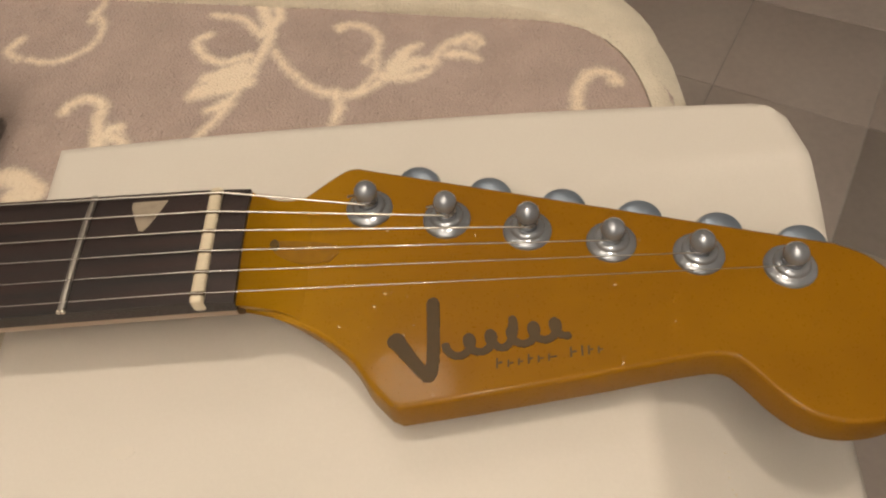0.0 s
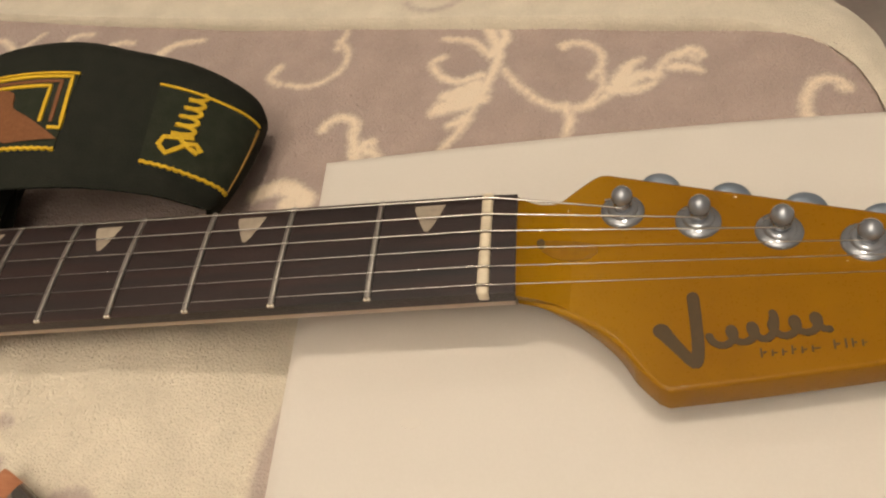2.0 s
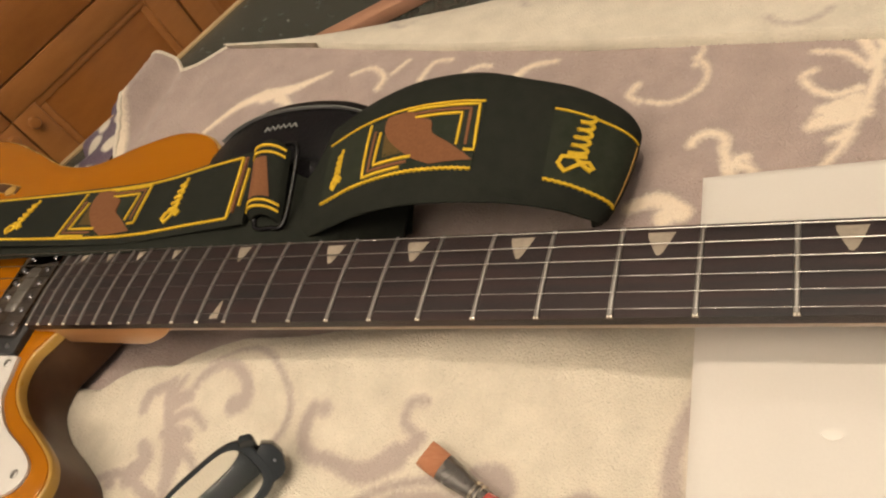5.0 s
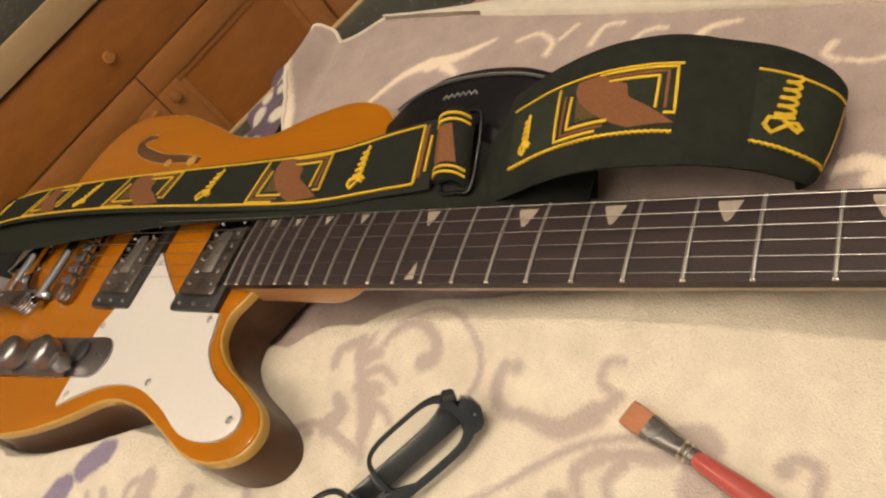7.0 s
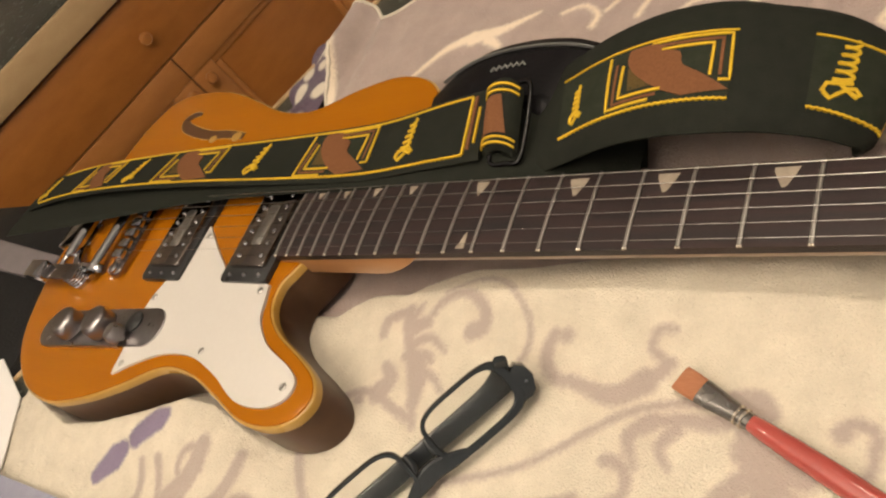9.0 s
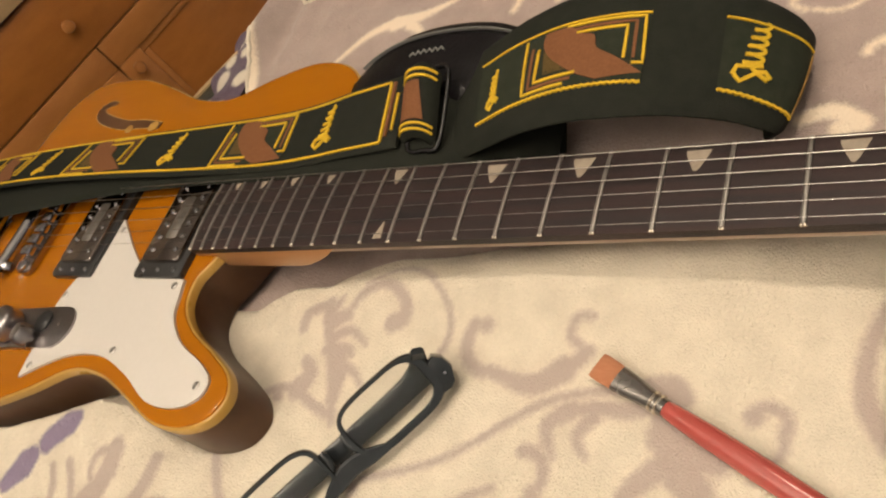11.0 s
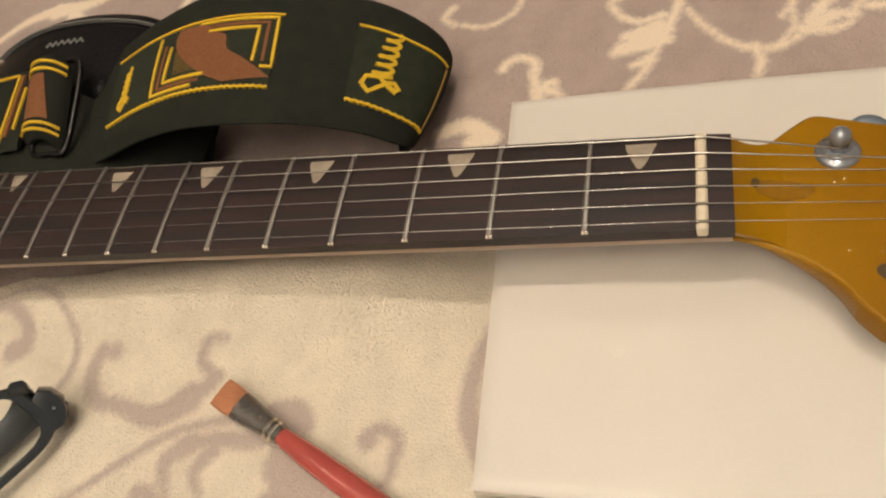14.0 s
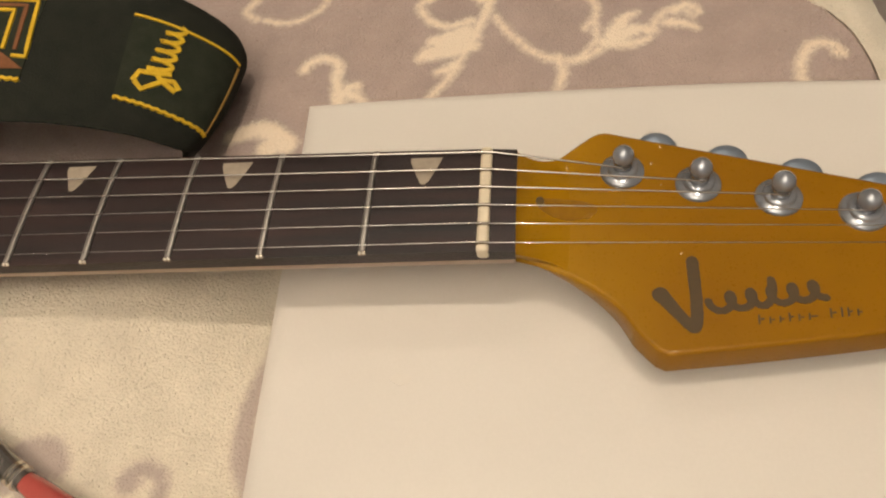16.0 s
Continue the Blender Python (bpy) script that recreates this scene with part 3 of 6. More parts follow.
def near_towel():
    nx, ny = 620, 215
    rows = []
    for j in range(ny + 1):
        row = []
        for i in range(nx + 1):
            x = -0.80 + 0.95 * i / nx
            edge = float(np.interp(x, HEM_X, HEM_Y)) + 0.0008 * math.sin(x * 90)
            v = j / ny
            back = max(0.0, min(1.0, (-0.345 - x) / 0.04))
            back = back * back * (3 - 2 * back)
            y = -0.34 + (edge + 0.34) * min(v / 0.955, 1.0)
            rise = math.exp(-((y - edge + 0.014) / 0.019) ** 2) * (0.013 + 0.003 * math.sin(x * 23)) * (1 - 0.75 * back) * max(0.0, min(1.0, (-0.088 - x) / 0.05))
            z = 0.0115 + rise + 0.0012 * wave(x, y, 14, 3) + 0.0016 * wave(x, y, 5, 8)
            # pressed flat under the body of the guitar
            z -= 0.0055 * max(0.0, min(1.0, (-0.40 - x) / 0.06)) * max(0.0, min(1.0, (y + 0.15) / 0.03))
            # puffed up along the body's near edge
            if x < -0.45 and x > -0.80:
                out = float(np.interp(x, EDGE_X, EDGE_Y)) - y
                if out > 0.0:
                    z += 0.016 * min(1.0, out / 0.008) * math.exp(-(out / 0.045) ** 2) * min(1.0, (-0.45 - x) / 0.05)
            if v > 0.955:
                k = (v - 0.955) / 0.045
                z = z * math.cos(k * 1.45)
                y += 0.005 * math.sin(k * 1.5)
            lim = -0.784 + 0.77 * max(0.0, -0.148 - y)
            if x < lim:
                z = max(0.0012, z - (lim - x) * 0.9)
            row.append((x, y, z))
        rows.append(row)
    s = []
    # leafy branch by the cutaway
    s += [
        stem(0.0035, 0.0075, (-0.343, -0.111), (-0.354, -0.087), (-0.362, -0.070), (-0.370, -0.053), (-0.374, -0.040)),
        stem(0.005, 0.006, (-0.390, -0.056), (-0.389, -0.046), (-0.377, -0.041), (-0.372, -0.046)),
        stem(0.006, 0.0025, (-0.365, -0.061), (-0.353, -0.055), (-0.340, -0.062)), stem(0.006, 0.003, (-0.371, -0.047), (-0.363, -0.036)),
        stem(0.006, 0.0025, (-0.358, -0.077), (-0.343, -0.079), (-0.333, -0.087)), stem(0.006, 0.003, (-0.366, -0.068), (-0.352, -0.066), (-0.347, -0.070)),
    ]
    s += [
        stem(0.003, 0.0075, (-0.354, -0.042), (-0.342, -0.030), (-0.328, -0.028), (-0.317, -0.036), (-0.317, -0.045), (-0.325, -0.049)),
        stem(0.0022, 0.0032, (-0.346, -0.028), (-0.327, -0.018), (-0.308, -0.019), (-0.292, -0.031), (-0.285, -0.044), (-0.285, -0.058), (-0.290, -0.070)),
        stem(0.004, 0.005, (-0.412, -0.108), (-0.399, -0.098), (-0.381, -0.094), (-0.362, -0.102), (-0.348, -0.106)), blob(-0.390, -0.100, 0.006),
    ]
    s += [
        stem(0.006, 0.010, (-0.349, -0.098), (-0.351, -0.085), (-0.356, -0.072)), stem(0.004, 0.010, (-0.243, -0.076), (-0.228, -0.078), (-0.213, -0.068)),
        stem(0.010, 0.005, (-0.377, -0.094), (-0.372, -0.084), (-0.379, -0.076)), blob(-0.376, -0.092, 0.010), stem(0.008, 0.005, (-0.367, -0.050), (-0.356, -0.046)),
    ]
    # curl with the brush's head
    s += [
        blob(-0.262, -0.047, 0.006), spiral(-0.255, -0.055, 0.016, 0.018, 150, 262, 0.0055, 0.0055), stem(0.0055, 0.006, (-0.254, -0.072), (-0.232, -0.076), (-0.212, -0.068), (-0.203, -0.058)),
        stem(0.004, 0.003, (-0.203, -0.058), (-0.213, -0.050), (-0.211, -0.041), (-0.203, -0.040)),
    ]
    # long branch
    s += [
        stem(0.003, 0.0035, (-0.310, -0.137), (-0.286, -0.129), (-0.261, -0.117), (-0.235, -0.097), (-0.216, -0.084), (-0.190, -0.077), (-0.166, -0.076)),
        stem(0.004, 0.007, (-0.213, -0.094), (-0.196, -0.086), (-0.175, -0.085), (-0.156, -0.077)),
        stem(0.007, 0.003, (-0.205, -0.088), (-0.215, -0.097), (-0.209, -0.111)), stem(0.006, 0.0025, (-0.193, -0.090), (-0.199, -0.100), (-0.193, -0.109)),
        stem(0.009, 0.011, (-0.160, -0.088), (-0.155, -0.103), (-0.143, -0.117)), blob(-0.150, -0.110, 0.012), stem(0.010, 0.008, (-0.160, -0.096), (-0.147, -0.102), (-0.136, -0.104)), stem(0.009, 0.006, (-0.168, -0.074), (-0.159, -0.072), (-0.153, -0.078)), stem(0.008, 0.004, (-0.160, -0.110), (-0.172, -0.124), (-0.168, -0.140)),
        blob(-0.1245, -0.0825, 0.0062), spiral(-0.1185, -0.0850, 0.0075, 0.0075, 160, -20, 0.0045, 0.0038), stem(0.0035, 0.003, (-0.112, -0.086), (-0.113, -0.097), (-0.122, -0.108)),
    ]
    s += [
        spiral(-0.222, -0.120, 0.010, 0.012, 100, -60, 0.005, 0.004), blob(-0.214, -0.129, 0.006), stem(0.003, 0.004, (-0.235, -0.130), (-0.250, -0.138), (-0.262, -0.155)),
        stem(0.004, 0.007, (-0.077, -0.026), (-0.0845, -0.050), (-0.0845, -0.072), (-0.0755, -0.088)),
        spiral(-0.330, -0.150, 0.018, 0.012, 20, 200, 0.005, 0.004), stem(0.005, 0.004, (-0.420, -0.140), (-0.400, -0.165), (-0.370, -0.180)),
        stem(0.006, 0.009, (-0.465, -0.150), (-0.470, -0.175), (-0.490, -0.200)), spiral(-0.450, -0.190, 0.016, 0.014, 60, 260, 0.005),
    ]
    s += [
        stem(0.005, 0.004, (-0.545, -0.165), (-0.530, -0.190), (-0.535, -0.215)), spiral(-0.510, -0.165, 0.014, 0.010, 0, 220, 0.004), stem(0.010, 0.014, (-0.500, -0.150), (-0.506, -0.172), (-0.520, -0.190)), blob(-0.512, -0.182, 0.013), stem(0.004, 0.006, (-0.56, -0.17), (-0.552, -0.19), (-0.56, -0.21)), blob(-0.46, -0.20, 0.012),
        spiral(-0.02, -0.16, 0.02, 0.015, 0, 250, 0.005), stem(0.004, 0.006, (-0.06, -0.13), (-0.03, -0.15), (0.02, -0.14)),
    ]
    # plum flower heads woven near the hem
    plum = [stem(0.008, 0.013, (-0.604, -0.189), (-0.596, -0.181), (-0.589, -0.174)), stem(0.013, 0.008, (-0.589, -0.174), (-0.582, -0.166)), stem(0.009, 0.013, (-0.573, -0.158), (-0.566, -0.150), (-0.558, -0.142)), stem(0.012, 0.008, (-0.558, -0.142), (-0.553, -0.137))]
    ob = sheet("towel", rows, s, M_CREAM, plum)
    tagged(ob, "cream terry towel with mauve scrolls lying under the guitar", "towel")
    pile(ob, rows, s, plum)


near_towel()


def far_edge(x):
    return 0.170 - 0.205 * x


def corner(y):
    """Where the far towel's short side lies."""
    return -0.5885 + 0.32 * max(0.0, 0.258 - y) + 0.003 * math.sin(y * 70)


def far_towel():
    nx, ny = 500, 190
    rows = []
    for j in range(ny + 1):
        row = []
        for i in range(nx + 1):
            x = -0.645 + 0.807 * i / nx
            v = j / ny
            far = far_edge(x) + 0.004
            # the right-hand end rounds off
            if x > 0.10:
                far -= 0.050 * ((x - 0.10) / 0.062) ** 3.2
            # the corner is rucked up
            far -= 0.029 * math.exp(-((x + 0.534) / 0.025) ** 2) + 0.030 * max(0.0, min(1.0, (-0.555 - x) / 0.03))
            y = -0.075 + (far + 0.075) * v
            z = 0.016 + 0.004 * min(1.0, max(0.0, y / 0.1)) + 0.0016 * wave(x, y, 7, 1) + 0.0008 * wave(x, y, 22, 5)
            z += 0.010 * max(0.0, min(1.0, (-0.15 - x) / 0.25)) * max(0.0, min(1.0, (y - 0.12) / 0.08))
            z -= (0.004 + 0.008 * max(0.0, min(1.0, (x + 0.42) / 0.06))) * max(0.0, min(1.0, (0.05 - y) / 0.05))
            # lies flat under the body, rumpled at the corner
            z -= 0.011 * max(0.0, min(1.0, (-0.36 - x) / 0.05)) * max(0.0, min(1.0, (0.16 - y) / 0.05))
            if x < -0.47:
                k = (-0.47 - x) / 0.14
                back = max(0.0, min(1.0, (y - 0.15) / 0.05))
                z += back * (0.010 * math.sin(k * 10.0 + y * 8) * k + 0.011 * math.exp(-((x + 0.572) / 0.010) ** 2) - 0.011 * math.exp(-((x + 0.548) / 0.012) ** 2))
            lim = corner(y)
            if x < lim:
                z -= (lim - x) * 2.2
            row.append((x, y, max(z, 0.003) if x > -0.55 else z))
        rows.append(row)
    s = []
    # scroll by the strap
    s += [
        spiral(-0.105, 0.160, 0.020, 0.018, 235, 410, 0.0026, 0.0030), stem(0.003, 0.004, (-0.121, 0.144), (-0.128, 0.150), (-0.124, 0.158)), stem(0.003, 0.002, (-0.093, 0.168), (-0.090, 0.182), (-0.092, 0.195)),
        spiral(-0.082, 0.106, 0.009, 0.008, 170, -10, 0.0045, 0.0050), stem(0.004, 0.0065, (-0.075, 0.105), (-0.073, 0.095), (-0.070, 0.080)), stem(0.006, 0.003, (-0.070, 0.092), (-0.062, 0.088), (-0.060, 0.080)),
    ]
    # large branch
    s += [
        stem(0.003, 0.0055, (-0.033, 0.082), (-0.022, 0.098), (-0.016, 0.113), (-0.010, 0.130), (-0.006, 0.148), (-0.012, 0.170)),
        stem(0.0045, 0.0035, (-0.014, 0.134), (-0.024, 0.131), (-0.034, 0.136), (-0.039, 0.146), (-0.034, 0.150)), stem(0.005, 0.007, (-0.034, 0.115), (-0.024, 0.117), (-0.012, 0.124)), blob(-0.013, 0.117, 0.007),
        stem(0.004, 0.003, (-0.012, 0.150), (-0.020, 0.160), (-0.034, 0.164)),
        stem(0.003, 0.004, (-0.003, 0.136), (0.006, 0.121), (0.020, 0.107), (0.036, 0.105), (0.050, 0.116)),
        spiral(0.030, 0.136, 0.014, 0.013, -55, 110, 0.0030, 0.0035), stem(0.003, 0.003, (0.036, 0.106), (0.043, 0.116), (0.042, 0.128)), blob(0.026, 0.147, 0.004),
    ]
    s += [
        stem(0.0045, 0.003, (0.026, 0.106), (0.028, 0.097), (0.026, 0.089)), stem(0.009, 0.004, (0.051, 0.116), (0.060, 0.122), (0.068, 0.121)), stem(0.005, 0.002, (0.054, 0.120), (0.057, 0.131)),
        stem(0.0035, 0.003, (0.066, 0.120), (0.072, 0.131), (0.080, 0.135), (0.085, 0.129)), stem(0.005, 0.003, (0.074, 0.126), (0.082, 0.124), (0.086, 0.121)),
        stem(0.0045, 0.004, (0.124, 0.080), (0.125, 0.095), (0.131, 0.106), (0.139, 0.106), (0.142, 0.100)), blob(0.141, 0.101, 0.005),
        stem(0.007, 0.010, (-0.118, 0.070), (-0.104, 0.073), (-0.092, 0.064)), blob(-0.100, 0.062, 0.010),
    ]
    # leaves along the branch
    s += [
        stem(0.012, 0.005, (-0.020, 0.117), (-0.030, 0.114), (-0.036, 0.111)), stem(0.013, 0.006, (-0.016, 0.124), (-0.024, 0.122), (-0.031, 0.121)), blob(-0.023, 0.119, 0.015), stem(0.007, 0.003, (-0.009, 0.149), (-0.003, 0.160), (-0.006, 0.172)),
        stem(0.007, 0.003, (0.050, 0.119), (0.055, 0.129), (0.061, 0.133)), stem(0.007, 0.003, (0.047, 0.114), (0.058, 0.113), (0.066, 0.117)), stem(0.005, 0.003, (0.078, 0.133), (0.084, 0.136), (0.088, 0.131)),
        stem(0.006, 0.003, (-0.072, 0.090), (-0.065, 0.096), (-0.063, 0.089)), stem(0.007, 0.003, (-0.020, 0.104), (-0.028, 0.101)),
        stem(0.004, 0.009, (-0.462, 0.170), (-0.436, 0.190), (-0.411, 0.198)), stem(0.013, 0.003, (-0.411, 0.196), (-0.385, 0.199), (-0.356, 0.211)), stem(0.010, 0.004, (-0.395, 0.192), (-0.383, 0.183)),
    ]
    # branches behind the strap
    s += [
        stem(0.003, 0.005, (-0.335, 0.205), (-0.319, 0.209), (-0.306, 0.198), (-0.308, 0.188)),
        spiral(-0.232, 0.180, 0.016, 0.014, 60, 250, 0.0030), stem(0.006, 0.003, (-0.205, 0.178), (-0.195, 0.188), (-0.178, 0.190)), stem(0.004, 0.003, (-0.275, 0.190), (-0.268, 0.205), (-0.255, 0.206)),
    ]
    s += [
        stem(0.010, 0.014, (-0.580, 0.15), (-0.592, 0.20), (-0.598, 0.25), (-0.590, 0.28)), stem(0.003, 0.003, (-0.30, 0.20), (-0.29, 0.212)),
    ]
    s.append(stem(0.010, 0.008, (-0.552, 0.150), (-0.567, 0.200), (-0.581, 0.240), (-0.586, 0.285)))
    ob = sheet("towel", rows, s, M_MAUVE, relief=0.0004, bold=0.55)
    pile(ob, rows, s, (), 0.55)
    # turned cream edge round the rucked corner, doubling as its rim highlight
    side = [min((q for q in row if q[0] > corner(q[1])), key=lambda q: q[0]) for row in rows[::3] if row[40][1] > 0.145]
    back = [q for q in rows[-1][::4] if side[-1][0] + 0.004 < q[0] < -0.42]
    part("edge_band", tube(smooth_line([(x, y, z - 0.0004) for x, y, z in side + back], 3), 0.0019, 10), M_CREAM, ob, "cream towel edge, also standing in for its rim highlight")
    return tagged(ob, "mauve terry towel with cream scrolls lying behind the guitar", "towel")


mauve_towel = far_towel()


def fold_towel():
    """The far towel's hem, folded over with its cream side up."""
    spine = smooth_line([(-0.490, 0.2715, 0), (-0.43, 0.2560, 0), (-0.25, 0.2130, 0), (-0.05, 0.1740, 0), (0.08, 0.1485, 0), (0.127, 0.1370, 0), (0.145, 0.119, 0), (0.152, 0.098, 0), (0.154, 0.076, 0)], 40)
    wide = 0.12
    nc = 60
    rows = []
    n = len(spine) - 1
    for i, q in enumerate(spine):
        t = (spine[min(i + 1, n)] - spine[max(i - 1, 0)]).normalized()
        out = Vector((-t.y, t.x, 0))
        k = i / n
        x = q.x
        w = 0.012 + (wide - 0.012) * max(0.0, min(1.0, (0.158 - x) / 0.10)) if x > 0.05 else wide
        w = min(w, max(0.003, 0.29 * (x + 0.487)))
        row = []
        for c in range(nc + 1):
            v = c / nc
            p = q + out * (w * v - 0.003 * math.sin(min(v * 12, 3.14)))
            top = 0.027 + 0.008 * max(0.0, min(1.0, (-0.1 - x) / 0.3))
            if x > 0.10:
                top = 0.027 - 0.006 * min(1.0, (x - 0.10) / 0.04)
            z = top * (1 - 0.5 * v * v) * min(1.0, math.sqrt(v * 30 + 0.05) / 1.0)
            z = max(z, 0.006) + 0.001 * wave(p.x, p.y, 16, 4)
            if v > 0.93:
                z *= (1 - v) / 0.07
            row.append((p.x, p.y, max(z, 0.002)))
        rows.append(row)
    s = [
        stem(0.0035, 0.002, (-0.313, 0.266), (-0.316, 0.254), (-0.304, 0.247), (-0.299, 0.256)), spiral(-0.040, 0.198, 0.018, 0.016, 200, 330, 0.0024),
        spiral(-0.20, 0.255, 0.018, 0.012, 20, 220, 0.003), spiral(0.04, 0.19, 0.014, 0.010, 120, 330, 0.003),
    ]
    ob = sheet("folded_hem", rows, s, M_CREAM, nap=0.00002)
    ob.parent = mauve_towel
    ob["label"] = "folded-over cream hem"


fold_towel()


def flower_cloth():
    """A second cloth with plum flowers hanging over the counter's end."""
    rows = []
    for j in range(61):
        row = []
        for i in range(81):
            v, u = j / 60, i / 80
            y = 0.12 + 0.145 * u
            x = -0.572 - 0.076 * v + 0.006 * math.sin(u * 19) * v
            row.append((x, y, 0.020 - 0.017 * v * v + 0.004 * math.sin(u * 15 + v * 5) * v))
        rows.append(row)
    s = [blob(random.uniform(-0.66, -0.585), random.uniform(0.12, 0.27), random.uniform(0.007, 0.017)) for k in range(20)]
    ob = sheet("patterned_cloth", rows, s, M_PURPLE)
    tagged(ob, "white cloth with plum flowers hanging over the counter's end", "cloth")


flower_cloth()


def foam_pad():
    """The white foam sheet under the headstock."""
    nx, ny = 90, 70
    me = bmesh.new()
    top, low = [], []
    for j in range(ny + 1):
        rt, rl = [], []
        for i in range(nx + 1):
            u, v = i / nx, j / ny
            left = -0.076 - 0.006 * v
            right = 0.194 + 0.012 * math.sin(math.pi * 0.9 * v)
            y0 = -0.1015 - 0.004 * u
            y1 = 0.080 + 0.004 * math.sin(u * 3.1) - 0.003 * u
            x, y = left + (right - left) * u, y0 + (y1 - y0) * v
            # rounded corners
            for cu, cv in ((1, 1), (1, 0)):
                du, dv = abs(u - cu), abs(v - cv)
                if du < 0.03 and dv < 0.04:
                    k = (1 - du / 0.03) * (1 - dv / 0.04)
                    x += (0.003 if cu == 0 else -0.004) * k
                    y += (0.003 if cv == 0 else -0.0035) * k
            z = 0.0262 + 0.0007 * wave(x, y, 9, 2) - 0.0016 * max(0.0, 0.25 - v) + 0.003 * max(0.0, v - 0.7) * (1 - u)
            z -= 0.62 * max(0.0, x - 0.128) * max(0.0, min(1.0, (0.05 - y) / 0.08))
            e = min(u * (right - left), (1 - u) * (right - left), v * (y1 - y0), (1 - v) * (y1 - y0))
            z -= 0.0022 * max(0.0, 1 - e / 0.003) ** 2
            rt.append(me.verts.new((x, y, z)))
            rl.append(me.verts.new((x, y, z - (0.0075 if 0 < e else 0.0045))))
        top.append(rt)
        low.append(rl)
    for g, flip in ((top, False), (low, True)):
        for j in range(ny):
            for i in range(nx):
                q = (g[j][i], g[j][i + 1], g[j + 1][i + 1], g[j + 1][i])
                me.faces.new(q[::-1] if flip else q)
    rim = [(0, i) for i in range(nx)] + [(j, nx) for j in range(ny)] + [(ny, i) for i in range(nx, 0, -1)] + [(j, 0) for j in range(ny, 0, -1)]
    for a, b in zip(rim, rim[1:] + rim[:1]):
        me.faces.new((low[a[0]][a[1]], low[b[0]][b[1]], top[b[0]][b[1]], top[a[0]][a[1]]))
    ob = part("foam_sheet", me, M_FOAM)
    top = lambda x, y: 0.0262 + 0.0007 * wave(x, y, 9, 2) - 0.0016 * max(0.0, 0.25 - (y + 0.103) / 0.183)
    # thin raised patch that stands in for the lamp's highlight on the foam
    bm = plate(smooth_line([(-0.0315, -0.0490, 0), (-0.0300, -0.0472, 0), (-0.0268, -0.0468, 0), (-0.0242, -0.0480, 0), (-0.0248, -0.0500, 0), (-0.0282, -0.0512, 0)], 5, True), top(-0.027, -0.05) - 0.001, top(-0.027, -0.05) + 0.00015)
    part("highlight_patch", bm, M_SHINE, ob, "small lighter glossy patch standing in for a lamp highlight")
    tagged(ob, "smooth white foam sheet laid under the guitar headstock", "foam sheet")


foam_pad()

# ---------------------------------------------------------------- electric guitar
SCALE = 0.6477
TOPZ = 0.0626          # fingerboard surface
BOARDLOW = 0.0565      # where the fingerboard meets the neck
HEADZ = 0.049
BODYZ = 0.052
STRINGS = [0.0178 - 0.00727 * k for k in range(6)]      # bass to treble at the nut


def fret_x(n):
    return -0.0004 - SCALE * (1 - 2 ** (-n / 12))


def half_width(x):
    return 0.0207 + 0.0071 * (-x) / 0.466


guitar = thing("electric_guitar", (0, 0, 0), "amber electric guitar with white pickguard lying on its back on towels", "guitar")

BODY = [(-0.452, -0.0285), (-0.4605, -0.044), (-0.457, -0.062), (-0.440, -0.078), (-0.412, -0.092), (-0.392, -0.104), (-0.385, -0.118), (-0.393, -0.132), (-0.413, -0.1395), (-0.440, -0.138), (-0.473, -0.126),
        (-0.508, -0.115), (-0.542, -0.1145), (-0.580, -0.132), (-0.621, -0.147), (-0.665, -0.154), (-0.715, -0.143), (-0.760, -0.110), (-0.787, -0.055), (-0.796, 0.01), (-0.796, 0.08), (-0.786, 0.135),
        (-0.765, 0.165), (-0.735, 0.1735), (-0.675, 0.168), (-0.615, 0.146), (-0.570, 0.127), (-0.527, 0.122), (-0.485, 0.136), (-0.445, 0.143), (-0.410, 0.132), (-0.389, 0.106), (-0.384, 0.070), (-0.392, 0.042), (-0.420, 0.030)]


def inset(line, d):
    """The same closed outline moved inwards."""
    n = len(line)
    out = []
    for i, q in enumerate(line):
        t = (line[(i + 1) % n] - line[i - 1]).normalized()
        out.append(q + Vector((t.y, -t.x, 0)) * -d)
    return out


def rings(levels, cap=True):
    bm = bmesh.new()
    rs = [[bm.verts.new((q.x, q.y, z)) for q in line] for line, z in levels]
    n = len(rs[0])
    for a, b in zip(rs, rs[1:]):
        for i in range(n):
            bm.faces.new((a[i], a[(i + 1) % n], b[(i + 1) % n], b[i]))
    if cap:
        bm.faces.new(rs[0])
        bm.faces.new(rs[-1])
    return bm


def build_body():
    line = smooth_line([(x, y, 0) for x, y in BODY], 6, True)
    area = sum(a.x * b.y - b.x * a.y for a, b in zip(line, line[1:] + line[:1]))
    sgn = -1 if area < 0 else 1
    ins = lambda d: inset(line, d * sgn)
    part("body_back", rings([(ins(0.006), 0.0085), (ins(0.002), 0.0095), (ins(0.0006), 0.0125), (ins(0.0006), 0.0437)]), M_SIDE, guitar, "dark mahogany back and sides")
    part("binding", rings([(ins(0.0004), 0.0436), (line, 0.0440), (line, 0.0490), (ins(0.0005), 0.0499), (ins(0.0014), 0.0505), (ins(0.0024), 0.0505)]), M_BIND, guitar, "cream edge binding")
    part("body_top", rings([(ins(0.0014), 0.046), (ins(0.0014), 0.0503), (ins(0.0020), 0.0512), (ins(0.0040), 0.0517), (ins(0.009), BODYZ), (ins(0.010), BODYZ)]), M_TOP, guitar, "glossy amber lacquered top")


build_body()


